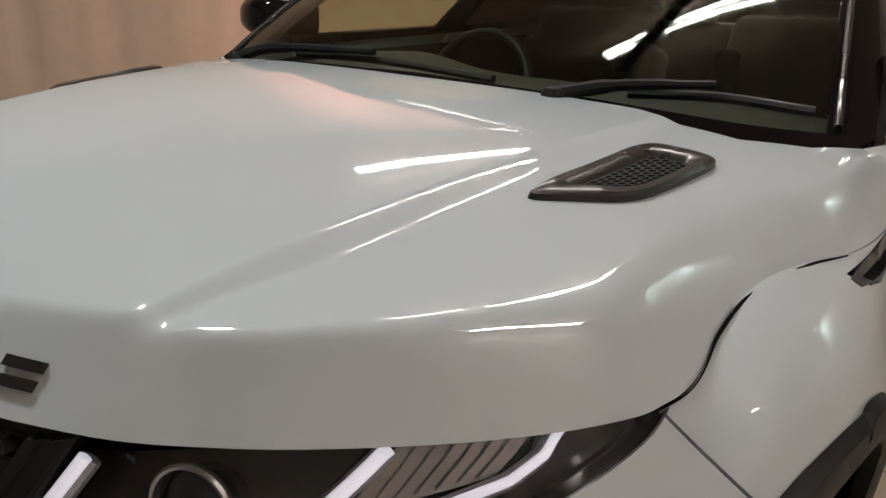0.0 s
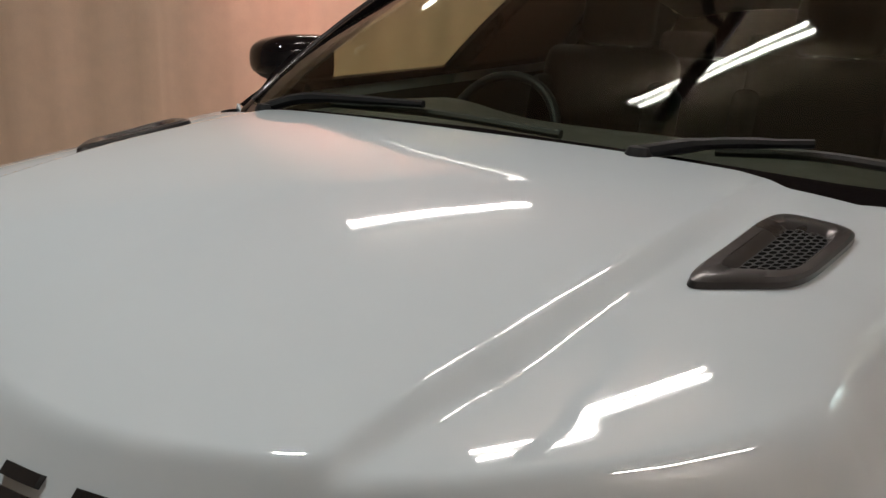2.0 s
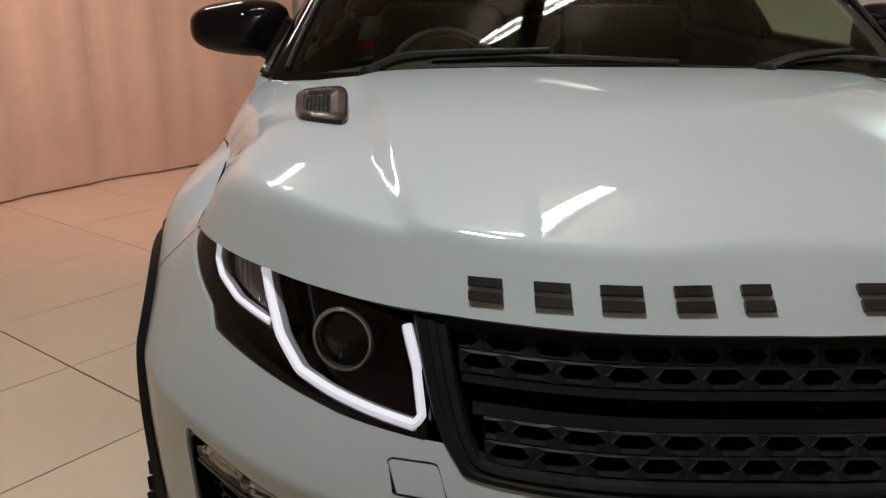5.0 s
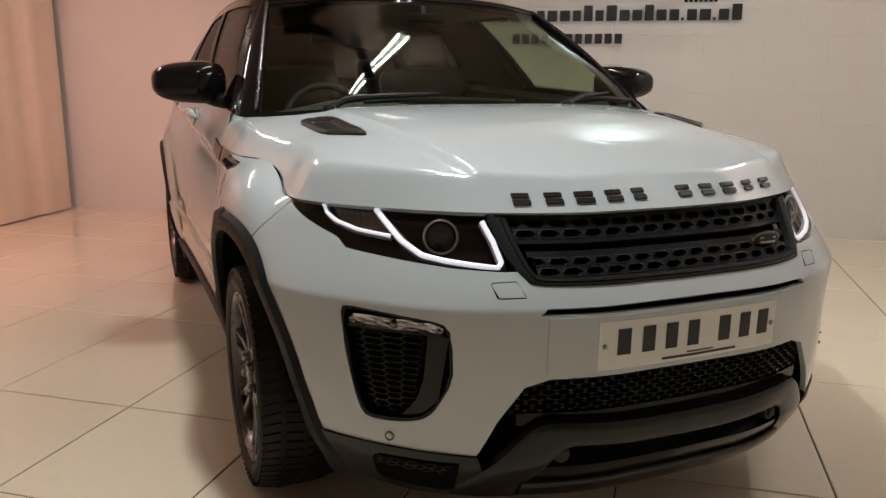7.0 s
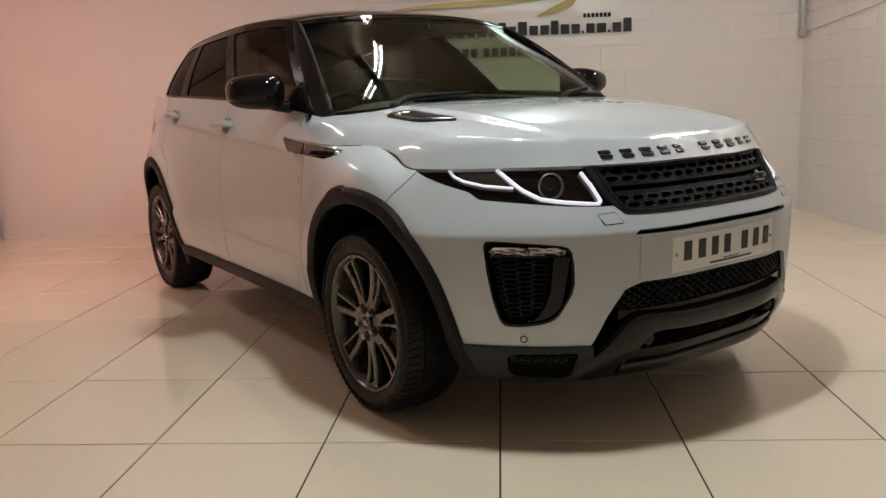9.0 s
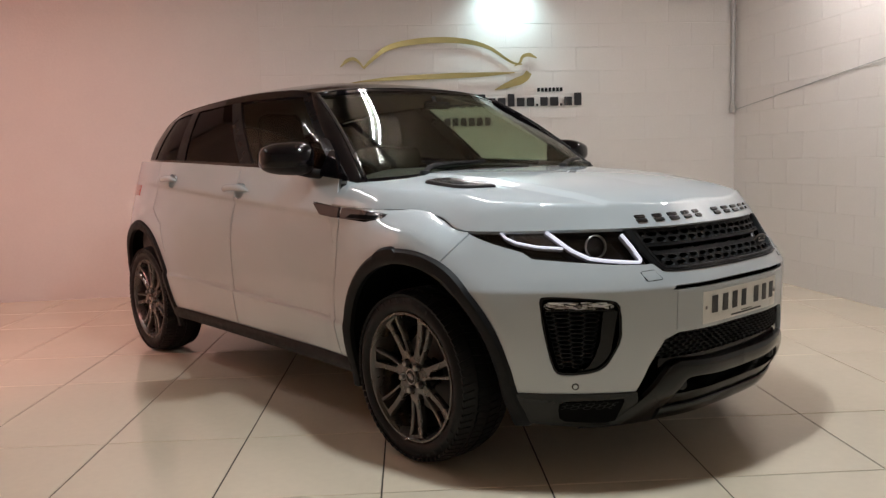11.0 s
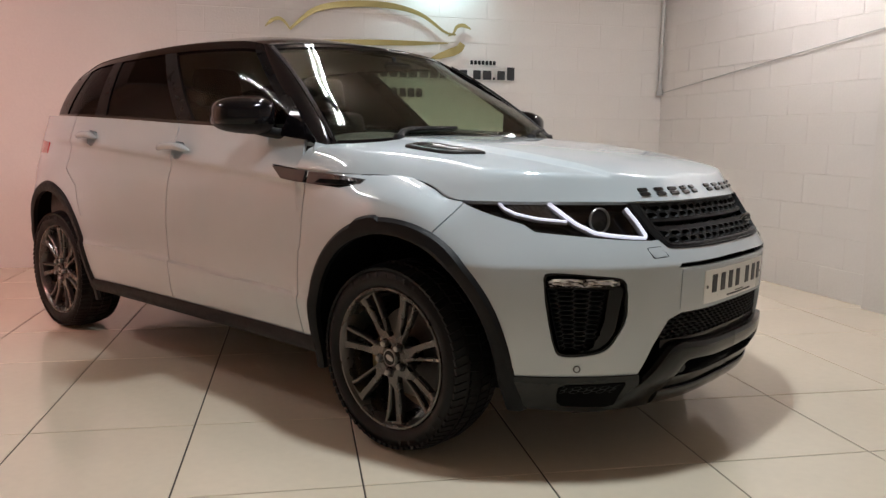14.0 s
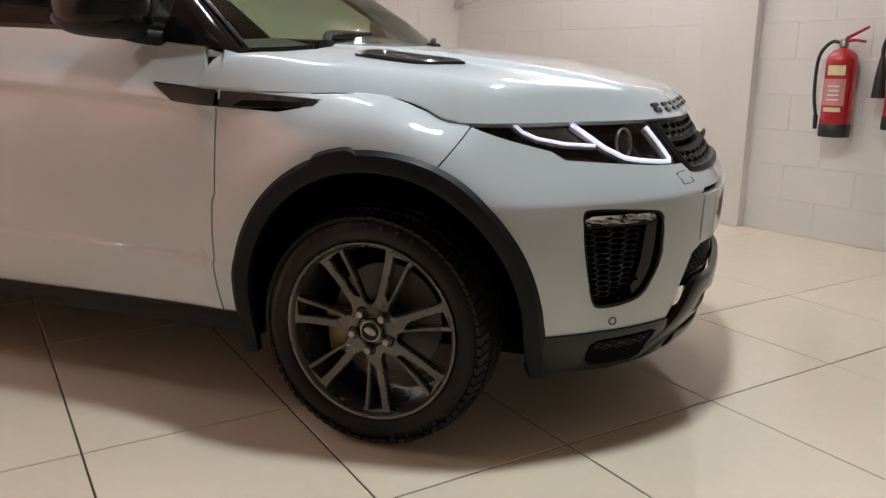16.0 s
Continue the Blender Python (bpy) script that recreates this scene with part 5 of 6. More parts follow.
wiper((.34, -1.035, 1.128), (.44, -.985, 1.150), (.735, -.885, 1.150), (.44, -.95, 1.152))



# ---- cabin ----
def rounded(name, size, m, mat, bevel, parent, label=""):
    bm = bmesh.new()
    box(bm, size, m, bevel, 4)
    return part(name, bm_mesh(name, bm, mat, True, 60), parent, label)


k = np.linspace(-.74, .74, 30)[:, None]
prof = [(-1.00, 1.085), (-.90, 1.10), (-.75, 1.105), (-.58, 1.10), (-.48, 1.075), (-.44, 1.02), (-.45, .80), (-.40, .60)]
P = np.array([[(q, y + .05 * (abs(q) / .74) ** 2, z + (.035 * math.exp(-((q + .37) / .17) ** 2) if -.8 < y < -.45 else 0) - .03 * (abs(q) / .74) ** 4) for y, z in prof] for q in k[:, 0]])
car_part("dashboard", sheet(P, .02), TRIM, "dark grey soft dashboard")
wheel_c = Vector((-.37, -.30, 1.03))
sw = new("steering_wheel")
sw.parent = car
v, f = tube([tuple((pose(0, 0, 0, 68) @ Vector((.183 * math.cos(a), .183 * math.sin(a), 0))) + wheel_c) for a in np.linspace(0, 2 * math.pi, 49)], .015, 10, False)
part("steering_rim", mesh_of("steering_rim", v, f, SATIN), sw)
rounded("steering_hub", (.14, .13, .06), Matrix.Translation(wheel_c) @ pose(0, 0, 0, 68), SATIN, .025, sw)
for a in (180, 0, 270):
    c = pose(0, 0, 0, 68) @ Vector((.115 * math.cos(radians(a)), .115 * math.sin(radians(a)), 0))
    rounded("steering_spoke", (.12, .028, .02), Matrix.Translation(wheel_c + c) @ pose(0, 0, 0, 68) @ pose(0, 0, 0, 0, 0, a), SATIN, .006, sw)
for x in (-.37, .37):
    st = new("front_seat")
    st.parent = car
    st["label"] = "dark leather front seat with headrest"
    rounded("seat_cushion", (.50, .52, .16), pose(x, .08, .66, 6), LEATHER, .05, st)
    rounded("seat_back", (.50, .15, .66), pose(x, .40, .96, -16), LEATHER, .055, st)
    for s in (-1, 1):
        rounded("side_bolster", (.09, .17, .50), pose(x + s * .225, .375, .92, -16, 0, 0), LEATHER, .035, st)
    rounded("headrest", (.27, .11, .20), pose(x, .515, 1.385, -12), LEATHER, .045, st)
    for s in (-1, 1):
        v, f = tube([(x + s * .06, .49, 1.24), (x + s * .06, .51, 1.34)], .007, 8)
        part("headrest_post", mesh_of("headrest_post", v, f, STEEL), st)
bench = new("rear_seat")
bench.parent = car
rounded("bench_cushion", (1.25, .50, .16), pose(0, .95, .68, 6), LEATHER, .05, bench)
rounded("bench_back", (1.25, .15, .58), pose(0, 1.28, .95, -18), LEATHER, .05, bench)
for x in (-.40, .0, .40):
    rounded("headrest", (.25, .10, .15), pose(x, 1.39, 1.275, -12), LEATHER, .04, bench)
rounded("cabin_floor", (1.55, 2.7, .04), pose(0, .45, .52), MATT, .01, car)
rounded("rear_shelf", (1.30, .45, .03), pose(0, 1.66, 1.16), MATT, .01, car)
for side in (-1, 1):
    ys = np.linspace(-.80, 1.5, 20)
    P = np.array([[on_skin(side_s(y, z), z, -.05) for z in (.45, .7, .95, 1.08, float(np.interp(y, BELT_FINE[:, 0], BELT_FINE[:, 1])) - .03)] for y in ys])
    v, f = sheet(P)
    car_part("door_lining", mirrored(v, f, side), TRIM)
# headlining just under the roof
u, vv = np.linspace(-.92, .92, 20)[:, None], np.linspace(.03, .95, 24)[None, :]
ry = (-.36 + .10 * u ** 2) + vv * 2.14
xr = np.interp(ry, top_side[:, 1], top_side[:, 0])
rz = np.interp(ry, top_side[:, 1], top_side[:, 2])
P = np.stack([u * xr, ry, rz - .045 + .05 * (1 - np.abs(u) ** 2.4)], -1)
car_part("headlining", sheet(P, .0), CREAM)
im = new("interior_mirror")
im.parent = car
rounded("mirror_shell", (.17, .03, .04), pose(0, -.47, 1.475, -8), SHADE_BLACK, .015, im)
v, f = tube([(0, -.47, 1.46), (0, -.44, 1.52)], .010, 8)
part("mirror_stalk", mesh_of("mirror_stalk", v, f, SATIN), im)



# ---- the showroom ----
K1, K2, K3, K4 = Vector((4.49, .33, FLOOR)), Vector((-1.62, 4.56, FLOOR)), Vector((-6.6, -2.2, FLOOR)), Vector((-.45, -7.4, FLOOR))


def wall_piece(name, a, b, mat, h=CEILING, thick=.15):
    d = (b - a).normalized()
    inward = Vector((-d.y, d.x, 0))
    mid = Vector((0, -1, 0))
    if (mid - a).dot(inward) < 0:
        inward = -inward
    bm = bmesh.new()
    L = (b - a).length
    box(bm, (L + thick, thick, h), None)
    ob = new(name, bm_mesh(name, bm, mat, False))
    ang = math.atan2(d.y, d.x)
    ob.matrix_basis = Matrix.Translation((a + b) / 2 - inward * thick / 2 + Vector((0, 0, h / 2))) @ Matrix.Rotation(ang, 4, "Z")
    tagged(ob, kind="structure")
    return ob, d, inward


wall_back, dir_back, in_back = wall_piece("wall_back", K1, K2, PLASTER)
wall_right, dir_right, in_right = wall_piece("wall_right", K1, K4, PLASTER)
wall_left, dir_left, in_left = wall_piece("wall_left", K2, K3, PLASTER)
wall_front = wall_piece("wall_front", K3, K4, PLASTER)[0]
tagged(wall_back, "painted block wall washed by a cool spotlight", "wall")
tagged(wall_right, "off-white painted block wall", "wall")
tagged(wall_left, "plain painted wall behind the curtain", "wall")
tagged(wall_front, "plain painted wall", "wall")
bm = bmesh.new()
fs = [bm.verts.new(p + Vector((0, 0, CEILING))) for p in (K1, K2, K3, K4)]
face = bm.faces.new(fs)
ext = bmesh.ops.extrude_face_region(bm, geom=[face])
bmesh.ops.translate(bm, vec=(0, 0, .12), verts=[v for v in ext["geom"] if isinstance(v, bmesh.types.BMVert)])
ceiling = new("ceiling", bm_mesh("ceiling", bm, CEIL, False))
tagged(ceiling, "plain unseen ceiling in a darkened warm brown", "ceiling", kind="structure")

# floor: grout bed with tiles
TILE_O, TILE_A, TILE_U = Vector((-.24, -2.213, FLOOR)), radians(-38.36), .5935
TILE_W = .632
e1 = Vector((math.cos(TILE_A), math.sin(TILE_A), 0))
e2 = Vector((math.sin(TILE_A), -math.cos(TILE_A), 0))
bm = bmesh.new()
face = bm.faces.new([bm.verts.new(p - Vector((0, 0, .003))) for p in (K1, K2, K3, K4)])
ext = bmesh.ops.extrude_face_region(bm, geom=[face])
bmesh.ops.translate(bm, vec=(0, 0, -.15), verts=[v for v in ext["geom"] if isinstance(v, bmesh.types.BMVert)])
floor = new("floor", bm_mesh("floor", bm, GROUT, False))
tagged(floor, "glossy cream floor tiles with dark grout lines", "floor", kind="structure")
ring_pts = [K1, K2, K3, K4]


def in_room(p, margin):
    for a, b in zip(ring_pts, ring_pts[1:] + ring_pts[:1]):
        d = (b - a).normalized()
        n = Vector((-d.y, d.x, 0))
        if (Vector((0, -1, 0)) - a).dot(n) < 0:
            n = -n
        if (p - a).dot(n) < margin:
            return False
    return True


def tile_bm(bm, m, deep, across=TILE_U):
    g, hgt, bv = .0055, .010, .0018
    u, v = across / 2 - g / 2, deep / 2 - g / 2
    lowr = [bm.verts.new(m @ Vector((a * u, b * v, -hgt))) for a, b in ((-1, -1), (1, -1), (1, 1), (-1, 1))]
    mid_ = [bm.verts.new(m @ Vector((a * u, b * v, -bv))) for a, b in ((-1, -1), (1, -1), (1, 1), (-1, 1))]
    top_ = [bm.verts.new(m @ Vector((a * (u - bv), b * (v - bv), 0))) for a, b in ((-1, -1), (1, -1), (1, 1), (-1, 1))]
    for i in range(4):
        j = (i + 1) % 4
        bm.faces.new((lowr[i], lowr[j], mid_[j], mid_[i]))
        bm.faces.new((mid_[i], mid_[j], top_[j], top_[i]))
    bm.faces.new(top_)


tile_meshes = {}
for deep in (.63, .985):
    for across in (TILE_U, TILE_W):
        bm = bmesh.new()
        tile_bm(bm, Matrix(), deep, across)
        tile_meshes[deep, across] = bm_mesh("tile", bm, TILE, False)
cells = []
for i in range(-20, 20):
    for j in range(-11, 11):
        deep = .63 if j % 2 else .985
        v = (j // 2) * 1.615 + (.985 / 2 if j % 2 == 0 else .985 + .315)
        across = TILE_U if i < 0 else TILE_W
        c = TILE_O + e1 * (i + .5) * across + e2 * v
        if in_room(c, -.45):
            cells.append(((c - Vector((-.9, -1.0, 0))).length, deep, across, c))
cells.sort(key=lambda q: q[0])
turn = Matrix.Rotation(TILE_A, 4, "Z")
rest = bmesh.new()
random.seed(4)
for n, (_, deep, across, c) in enumerate(cells):
    m = Matrix.Translation(c + Vector((0, 0, random.uniform(-.0003, .0003)))) @ turn @ pose(0, 0, 0, random.uniform(-.04, .04), random.uniform(-.04, .04), 0)
    if n < 290:
        t_ob = part("tile", tile_meshes[deep, across], floor)
        t_ob.matrix_basis = m
    else:
        tile_bm(rest, m, deep, across)
if len(cells) > 290:
    rest_ob = part("tiles_beyond", bm_mesh("tiles_beyond", rest, TILE, False), floor)
    rest_ob["kind"] = "stuff"

# painted blockwork, proud of the wall by its own thickness
BL, BH = .45, .218


def block_mesh(w, h, name="block"):
    bm = bmesh.new()
    g, d, bv = .0044, .0028, .0018
    x, z = w / 2 - g / 2, h / 2 - g / 2
    a = [bm.verts.new((p * x, 0, q * z)) for p, q in ((-1, -1), (1, -1), (1, 1), (-1, 1))]
    b = [bm.verts.new((p * x, d - bv, q * z)) for p, q in ((-1, -1), (1, -1), (1, 1), (-1, 1))]
    c = [bm.verts.new((p * (x - bv), d, q * (z - bv))) for p, q in ((-1, -1), (1, -1), (1, 1), (-1, 1))]
    for i in range(4):
        j = (i + 1) % 4
        bm.faces.new((a[i], a[j], b[j], b[i]))
        bm.faces.new((b[i], b[j], c[j], c[i]))
    bm.faces.new(c)
    return bm_mesh(name, bm, BLOCKWORK, False)


WHOLE, HALF = block_mesh(BL, BH), block_mesh(BL / 2, BH)


def lay_blocks(wall, a, d, inward, start, stop, rows):
    """Courses of half-lapped blocks along a wall from start to stop metres from its corner."""
    ang = math.atan2(inward.y, inward.x) - math.pi / 2
    inv = wall.matrix_basis.inverted()
    rnd = random.Random(7)
    for r in range(rows):
        x = start
        first = r % 2
        while x < stop - .05:
            w = BL / 2 if first else BL
            if x + w > stop + .02:
                w = BL / 2
                if x + w > stop + .02:
                    break
            first = 0
            c = a + d * (x + w / 2) + Vector((0, 0, BH * (r + .5)))
            m = Matrix.Translation(c + inward * rnd.uniform(-.0008, .0008)) @ Matrix.Rotation(ang, 4, "Z")
            ob = part("block", WHOLE if w == BL else HALF, wall)
            ob.matrix_basis = inv @ m
            x += w


lay_blocks(wall_back, K1, dir_back, in_back, 0, 4.5, 14)
lay_blocks(wall_right, K1, dir_right, in_right, .0, 6.3, 14)

# ---- ceiling tubes ----


def build_tube_lamp(length, output):
    lamp = new("ceiling_tube_lamp")
    tagged(lamp, "twin fluorescent ceiling lamp, lit", "ceiling lamp", "ceiling lamps")
    bm = bmesh.new()
    box(bm, (length + .04, .13, .05), pose(0, 0, -.025), .008)
    part("lamp_body", bm_mesh("lamp_body", bm, WHITE_METAL), lamp)
    for dy in (-.034, .034):
        v, f = tube([(-length / 2 + .02, dy, -.078), (length / 2 - .02, dy, -.078)], .0105, 12)
        part("lamp_tube", mesh_of("lamp_tube", v, f, TUBE_GLOW[output]), lamp, "glowing fluorescent tube")
    for e in (-1, 1):
        bm = bmesh.new()
        box(bm, (.025, .115, .05), pose(e * (length / 2), 0, -.072), .004)
        part("tube_holder", bm_mesh("tube_holder", bm, WHITE_METAL), lamp)
    return lamp


for x, y, length, output in TUBES:
    build_tube_lamp(length, output).matrix_basis = pose(x, y, CEILING + FLOOR, 0, 0, ROW)

# an added, unseen pink-tinted spotlight that washes the far corner by the curtain
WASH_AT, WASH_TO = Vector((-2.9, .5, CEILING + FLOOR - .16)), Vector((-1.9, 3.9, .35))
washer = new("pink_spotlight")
tagged(washer, "added pink-tinted ceiling spotlight, unseen, aimed at the far corner, lit", "spotlight")
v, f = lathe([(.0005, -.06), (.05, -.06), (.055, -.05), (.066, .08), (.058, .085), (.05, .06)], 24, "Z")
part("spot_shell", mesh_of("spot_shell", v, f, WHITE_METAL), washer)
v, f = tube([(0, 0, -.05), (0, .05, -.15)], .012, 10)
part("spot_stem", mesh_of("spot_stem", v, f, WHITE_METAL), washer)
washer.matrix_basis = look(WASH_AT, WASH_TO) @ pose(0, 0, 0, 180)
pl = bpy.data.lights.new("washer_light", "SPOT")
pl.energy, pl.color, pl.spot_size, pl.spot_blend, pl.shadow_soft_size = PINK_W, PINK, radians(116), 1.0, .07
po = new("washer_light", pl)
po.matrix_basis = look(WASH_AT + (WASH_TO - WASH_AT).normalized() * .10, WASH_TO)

# round flood lamp over the nose of the car
flood = new("ceiling_flood_lamp")
tagged(flood, "round white ceiling flood lamp, lit", "ceiling lamp")
v, f = lathe([(.0005, .0), (.06, .0), (.07, -.02), (.13, -.05), (.14, -.075), (.13, -.08), (.118, -.06), (.0005, -.055)], 32, "Z")
part("flood_shell", mesh_of("flood_shell", v, f, WHITE_METAL), flood)
flood.matrix_basis = pose(*FLOOD_AT, CEILING + FLOOR)
fl = bpy.data.lights.new("flood_light", "AREA")
fl.shape, fl.size, fl.energy, fl.color = "DISK", .22, FLOOD_W, (.96, 1.0, .97)
fo = new("flood_light", fl)
fo.matrix_basis = pose(*FLOOD_AT, CEILING + FLOOR - .07)

# black extraction boom under the ceiling
boom = new("extraction_boom")
tagged(boom, "black jointed extraction duct hung from the ceiling", "duct")
BZ = CEILING + FLOOR - .16
v, f = tube([(.04, .42, BZ), (.01, -.10, BZ), (-.04, -.55, BZ), (-.10, -1.02, BZ)], .05, 16)
part("boom_arm", mesh_of("boom_arm", v, f, SATIN), boom)
v, f = tube([tuple(p) for p in smooth_curve([(.03, .20, BZ), (-.10, .30, BZ), (-.24, .50, BZ), (-.58, .72, BZ)], 14)], .032, 14)
part("boom_branch", mesh_of("boom_branch", v, f, SATIN), boom)
for q in ((.04, .40), (.01, -.10), (-.09, -.95)):
    v, f = tube([(q[0], q[1], BZ + .02), (q[0], q[1], CEILING + FLOOR)], .014, 8)
    part("boom_hanger", mesh_of("boom_hanger", v, f, STEEL), boom)
    v, f = lathe([(.046, -.03), (.058, -.025), (.058, .025), (.046, .03)], 20)
    rot = Vector((.2, -1.1, 0)).normalized().to_track_quat("X", "Z").to_matrix().to_4x4()
    v = [tuple(Matrix.Translation(Vector((q[0], q[1], BZ))) @ rot @ Vector(p)) for p in v]
    part("boom_collar", mesh_of("boom_collar", v, f, STEEL), boom)


# ---- wall sign: gold car outline and plain bars ----


def on_back(a, z, out):
    """A point on the back wall: metres from the corner, height, distance out."""
    return K1 + dir_back * a + in_back * out + Vector((0, 0, z - FLOOR))


def wall_bar(name, a0, a1, z0, z1, out, deep, mat, parent, label=""):
    c = on_back((a0 + a1) / 2, (z0 + z1) / 2, out)
    bm = bmesh.new()
    box(bm, (abs(a1 - a0), deep, z1 - z0), Matrix.Translation(c) @ Matrix.Rotation(math.atan2(dir_back.y, dir_back.x), 4, "Z"), min(.006, abs(a1 - a0) * .2, (z1 - z0) * .2))
    return part(name, bm_mesh(name, bm, mat, False), parent, label)


sign = new("wall_sign")
tagged(sign, "black raised wall sign of plain bars on standoffs", "wall sign")
random.seed(11)
a = 1.535
k = 0
while a < 3.62:
    if k in (2, 5):
        wall_bar("sign_bar", a, a + .022, 1.672, 1.694, .04, .012, INK, sign)
        a += .036
    else:
        w = .072 + random.uniform(-.010, .012)
        tall = k in (0, 8, 11, 13)
        wall_bar("sign_bar", a, a + w, 1.672, 1.672 + (.118 if tall else .082), .04, .012, INK, sign)
        a += w + .020
    k += 1
a = 2.405
for k in range(11):
    wall_bar("sign_bar", a, a + .056, 1.502, 1.578, .035, .010, INK, sign)
    a += .076 if k != 5 else .11
for k in range(7):
    wall_bar("sign_bar", 1.715 + k * .036, 1.741 + k * .036, 1.805, 1.842, .03, .008, SATIN, sign)
logo = new("gold_wall_emblem")
tagged(logo, "gold metal car outline emblem fixed to the wall", "emblem")


def ribbon(name, pts, widths, n=40, out=.03):
    c = smooth_curve(pts, n)
    w = np.interp(np.linspace(0, 1, n), np.linspace(0, 1, len(widths)), widths)
    d = np.gradient(c, axis=0)
    nn = np.stack([-d[:, 1], d[:, 0]], 1)
    nn /= np.linalg.norm(nn, axis=1, keepdims=True)
    front, back = [], []
    for s in (-1, 1):
        e = c + nn * w[:, None] / 2 * s
        front.append([on_back(q[0], q[1], out + .010) for q in e])
        back.append([on_back(q[0], q[1], out) for q in e])
    ring_ = [front[0], front[1], back[1], back[0]]
    verts = [p for row in ring_ for p in row]
    faces = []
    for r in range(4):
        s = (r + 1) % 4
        faces += [(r * n + i, r * n + i + 1, s * n + i + 1, s * n + i) for i in range(n - 1)]
    faces += [(0, n, 2 * n, 3 * n), (n - 1, 2 * n - 1, 3 * n - 1, 4 * n - 1)]
    part(name, mesh_of(name, verts, faces, GOLD, True, 40), logo)


ribbon("emblem_roof", [(2.10, 2.06), (2.20, 2.08), (2.40, 2.21), (2.60, 2.27), (2.85, 2.29), (3.15, 2.27), (3.36, 2.215), (3.50, 2.11), (3.57, 2.045)], [.015, .03, .05, .055, .05, .02])
ribbon("emblem_nose", [(1.96, 2.115), (2.03, 2.145), (2.09, 2.13), (2.12, 2.075), (2.17, 2.045)], [.008, .035, .03, .02, .01], 24)
ribbon("emblem_tail", [(3.57, 2.045), (3.60, 2.09), (3.65, 2.13), (3.71, 2.12), (3.78, 2.06)], [.01, .02, .03, .03, .006], 24)
ribbon("emblem_sill", [(2.17, 1.985), (2.45, 1.972), (2.85, 1.963), (3.25, 1.952), (3.5, 1.937), (3.68, 1.917)], [.008, .04, .05, .045, .03, .008])
ribbon("emblem_swoosh", [(2.035, 1.985), (2.08, 1.93), (2.20, 1.885), (2.36, 1.83)], [.06, .075, .055, .008], 24)

# spotlight over the sign
spot = new("wall_spotlight")
tagged(spot, "small ceiling spotlight aimed at the sign", "spotlight")
v, f = lathe([(.0005, -.06), (.05, -.06), (.055, -.05), (.062, .08), (.055, .085), (.05, .06)], 24, "Z")
part("spot_shell", mesh_of("spot_shell", v, f, WHITE_METAL), spot)
v, f = tube([(0, 0, -.05), (0, 0, -.16)], .012, 10)
part("spot_stem", mesh_of("spot_stem", v, f, WHITE_METAL), spot)
SPOT_AT, SPOT_TO = on_back(2.25, 2.86, .30), on_back(2.25, 2.40, 0)
spot.matrix_basis = look(SPOT_AT, SPOT_TO) @ pose(0, 0, 0, 180)
sl = bpy.data.lights.new("wall_spot", "SPOT")
sl.energy, sl.color, sl.spot_size, sl.spot_blend, sl.shadow_soft_size = SPOT_W, (.72, 1.0, 1.0), radians(140), 1.0, .06
so = new("wall_spot", sl)
so.matrix_basis = look(SPOT_AT + (SPOT_TO - SPOT_AT).normalized() * .10, SPOT_TO)

# ---- right-hand wall: pilaster, conduit, extinguishers ----


def on_right(a, z, out):
    return K1 + dir_right * a + in_right * out + Vector((0, 0, z - FLOOR))


ANG_R = math.atan2(dir_right.y, dir_right.x)
bm = bmesh.new()
box(bm, (.40, .07, CEILING), Matrix.Translation(on_right(2.93, FLOOR + CEILING / 2, .035)) @ Matrix.Rotation(ANG_R, 4, "Z"), .004)
pil = new("pilaster", bm_mesh("pilaster", bm, PLASTER, False))
tagged(pil, "flat painted wall pilaster", "pilaster", kind="structure")
pipe = new("corner_pipe")
tagged(pipe, "painted vertical corner pipe with elbow", "pipe")
v, f = tube([on_right(.05, CEILING + FLOOR, .05), on_right(.05, 1.64, .05), on_right(.05, 1.60, .05)], [.02, .02, .028], 12)
part("pipe_run", mesh_of("pipe_run", v, f, PIPE), pipe)
v, f = lathe([(.0005, .03), (.028, .03), (.032, 0), (.028, -.03), (.0005, -.03)], 16, "Z")
v = [tuple(Vector(p) + on_right(.05, 1.60, .05)) for p in v]
part("pipe_elbow", mesh_of("pipe_elbow", v, f, PIPE), pipe)
cable = new("wall_cable")
tagged(cable, "thin grey cable clipped along the wall", "cable")
v, f = tube([on_right(.05 + t * 2.65, 1.60 + .285 * t, .012) for t in np.linspace(0, 1, 20)], .0042, 8)
part("cable_run", mesh_of("cable_run", v, f, PIPE), cable)
beam = new("ceiling_duct")
tagged(beam, "grey horizontal duct near the ceiling", "duct")
v, f = tube([on_back(.1, 2.92, .14), on_back(.9, 2.92, .14)], .07, 16)
part("duct_run", mesh_of("duct_run", v, f, PIPE), beam)


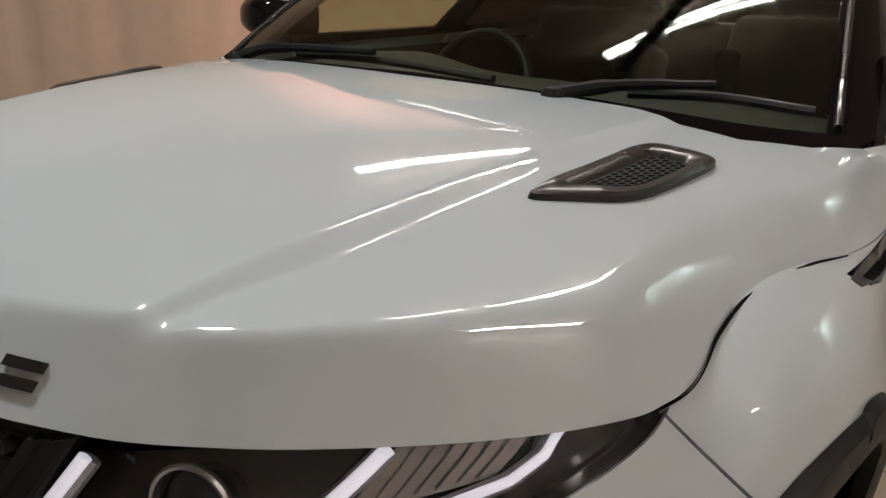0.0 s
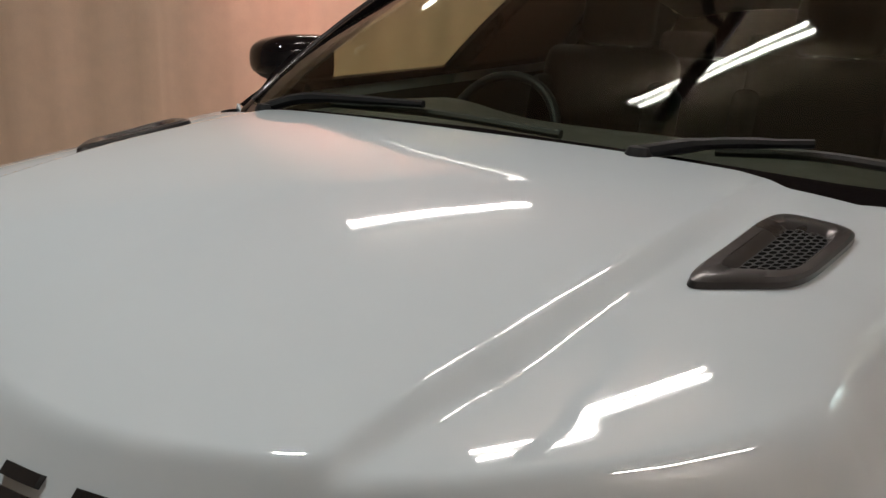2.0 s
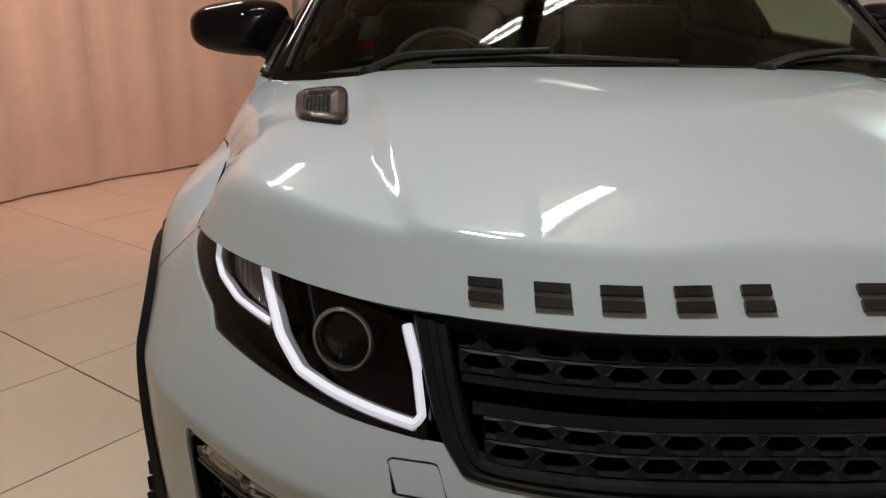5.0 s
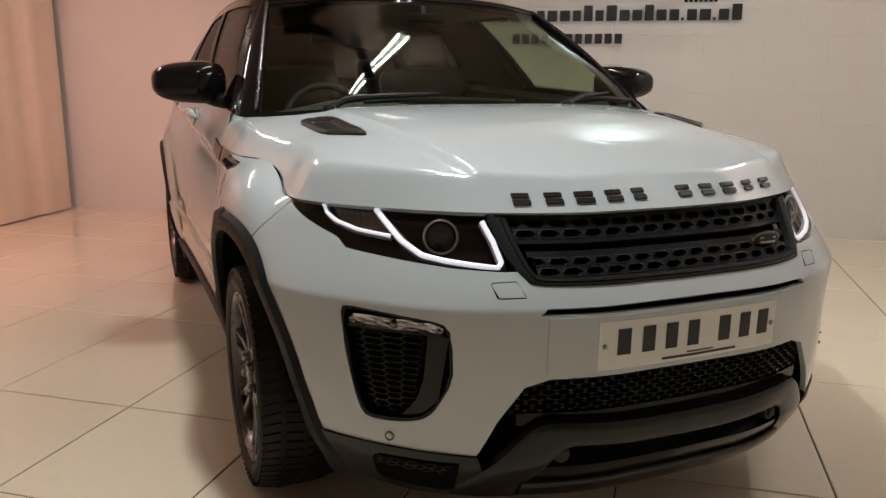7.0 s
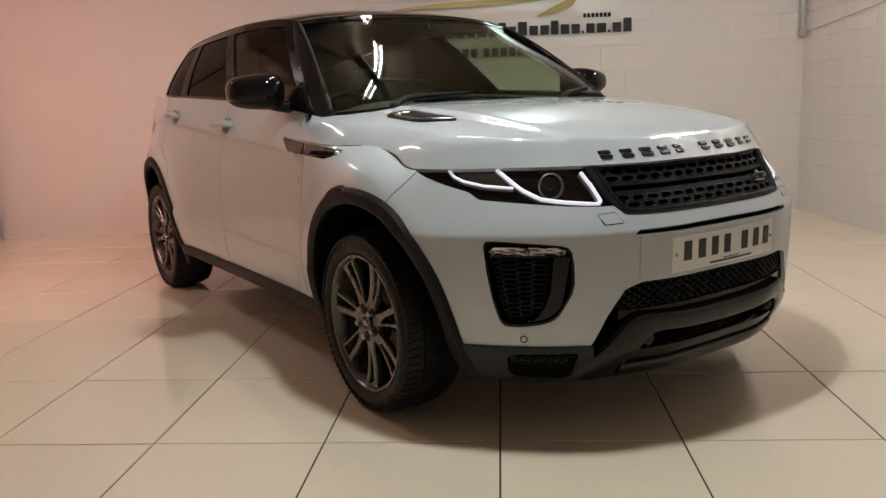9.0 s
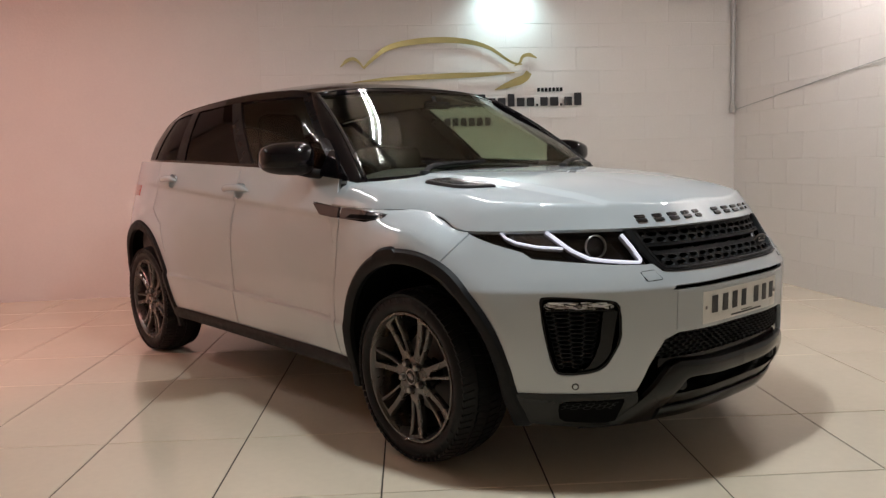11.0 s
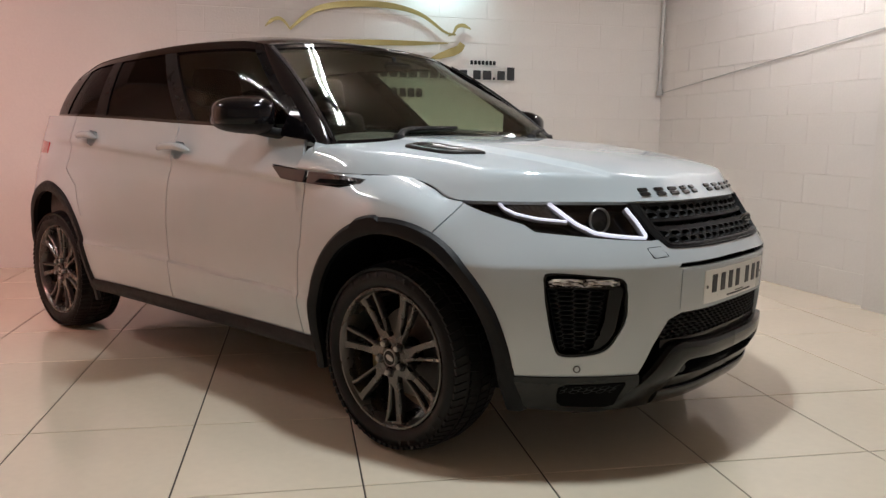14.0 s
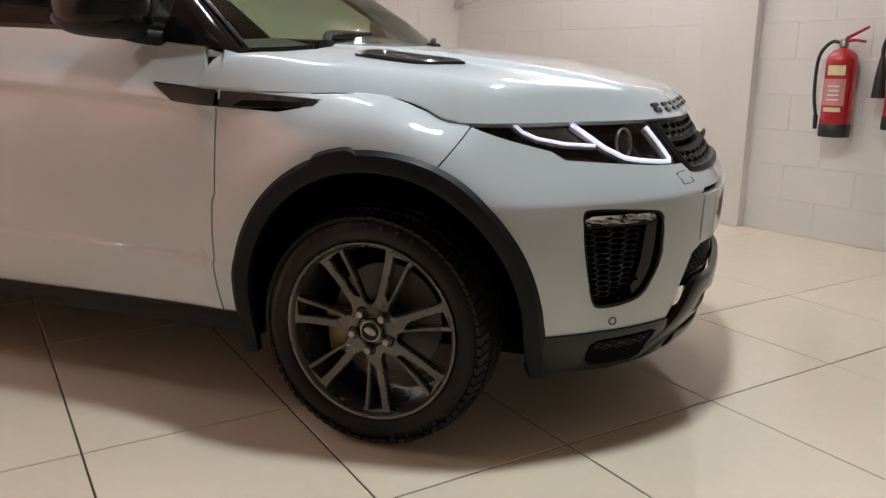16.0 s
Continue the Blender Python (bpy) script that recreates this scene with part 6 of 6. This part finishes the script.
def extinguisher(a, z0, h, r, label, horn):
    e = new("fire_extinguisher")
    tagged(e, label, "fire extinguisher", "wall extinguishers")
    c = on_right(a, 0, r + .03)
    base = Vector((c.x, c.y, z0))
    M = Matrix.Translation(base) @ Matrix.Rotation(math.atan2(in_right.y, in_right.x), 4, "Z")

    def put(name, vf, mat, lab=""):
        v = [tuple(M @ Vector((p[0], -p[1], p[2]))) for p in vf[0]]
        return part(name, mesh_of(name, v, vf[1], mat), e, lab)
    put("cylinder", lathe([(.0005, .045), (r, .045), (r, h * .86), (r * .93, h * .92), (r * .65, h * .97), (r * .30, h), (.018, h + .01)], 40, "Z"), REDPAINT)
    put("foot_ring", lathe([(.0005, 0), (r * 1.0, 0), (r * 1.04, .01), (r * 1.04, .07), (r, .075)], 40, "Z"), CO2BLACK, "black plastic foot")
    put("neck", lathe([(.018, h), (.026, h + .01), (.026, h + .035), (.018, h + .05), (.0005, h + .055)], 20, "Z"), BRASS if horn else STEEL)
    put("lever", tube([(0, -.01, h + .055), (0, -.05, h + .075), (0, -.13, h + .115)], [.010, .009, .007], 8), REDPAINT if not horn else CO2BLACK)
    put("carry_handle", tube([(0, -.01, h + .04), (0, -.06, h + .045), (0, -.12, h + .035)], [.009, .008, .007], 8), REDPAINT if not horn else CO2BLACK)
    if horn:
        put("hose", tube([tuple(p) for p in smooth_curve([(0, .02, h + .03), (.02, .07, h + .05), (.03, .10, h - .03), (.03, .10, h - .10)], 16)], .011, 8), HOSE)
        put("horn", tube([(.03, .10, h - .09), (.03, .10, h - .20), (.03, .10, h - .31)], [.014, .028, .036], 16), CO2BLACK, "black discharge horn")
    else:
        put("hose", tube([tuple(p) for p in smooth_curve([(0, .02, h + .03), (.01, .07, h + .035), (.02, r + .045, h - .05), (.03, r + .045, h * .5), (.03, r + .02, h * .22)], 30)], .010, 8), HOSE)
        put("nozzle", tube([(.03, r + .02, h * .24), (.03, r + .018, h * .08)], [.014, .012], 10), HOSE)
    for nm, z, hh, mt, a0, a1 in (("label_top", h * .70, h * .11, LABEL_CREAM, -.75, .45), ("label_panel", h * .36, h * .30, LABEL_PINK, -.85, .75), ("label_base", h * .29, h * .05, LABEL_CREAM, -.7, .5)):
        q = np.linspace(a0, a1, 14)
        P = np.array([[((r + .0012) * math.cos(w), (r + .0012) * math.sin(w), z + t) for t in (0, hh)] for w in q])
        put(nm, (list(P.reshape(-1, 3)), grid_faces(14, 2)), mt)
    for t in (.42, .47, .52, .57):
        q = np.linspace(-.5, .3, 8)
        P = np.array([[((r + .002) * math.cos(w), (r + .002) * math.sin(w), h * t + d) for d in (0, .008)] for w in q])
        put("label_bar", (list(P.reshape(-1, 3)), grid_faces(8, 2)), PLATE)
    bm = bmesh.new()
    box(bm, (.03, .05, .12), M @ pose(-r - .012, 0, h * .8), .004)
    part("wall_bracket", bm_mesh("wall_bracket", bm, CO2BLACK), e)
    return e


extinguisher(3.72, .68, .50, .083, "red fire extinguisher with cream label hung on the wall", False)
extinguisher(4.05, .74, .48, .07, "red fire extinguisher with black horn hung on the wall", True)
bm = bmesh.new()
box(bm, (.20, .006, .26), Matrix.Translation(on_right(4.0, 1.62, .005)) @ Matrix.Rotation(ANG_R, 4, "Z"), .001)
notice = new("safety_notice")
tagged(notice, "small printed safety notice on the wall", "notice")
part("notice_panel", bm_mesh("notice_panel", bm, PLATE, False), notice)
bm = bmesh.new()
box(bm, (.17, .004, .05), Matrix.Translation(on_right(4.0, 1.70, .009)) @ Matrix.Rotation(ANG_R, 4, "Z"))
part("notice_bar", bm_mesh("notice_bar", bm, REDPAINT, False), notice)

# ---- curtain along the left-hand side ----
cur = new("curtain")
tagged(cur, "tall cream curtain hanging in soft vertical folds", "curtain")
L = (K3 - K2).length
n = 700
rnd = np.random.RandomState(3)
t = np.linspace(0, 1, n)
ph = np.cumsum(rnd.uniform(.6, 1.4, n)) * .11
fold = .02 * np.sin(ph) + .009 * np.sin(ph * 2.3 + 1)
rows_ = []
for z in (FLOOR + .01, .5, 1.4, 2.4, CEILING - .05):
    g = .7 + .3 * z / CEILING
    rows_.append([K2 + dir_left * (.12 + t[i] * (L - .3)) + in_left * (.11 + fold[i] * g + (.05 * math.sin(t[i] * 20) * (1 - z / 3.3))) + Vector((0, 0, z - FLOOR)) for i in range(n)])
v = [p for r in rows_ for p in r]
part("curtain_cloth", mesh_of("curtain_cloth", v, grid_faces(5, n), CURTAIN), cur)
v, f = tube([K2 + dir_left * .1 + in_left * .11 + Vector((0, 0, CEILING - .05)), K3 - dir_left * .1 + in_left * .11 + Vector((0, 0, CEILING - .05))], .015, 10)
part("curtain_rail", mesh_of("curtain_rail", v, f, WHITE_METAL), cur)
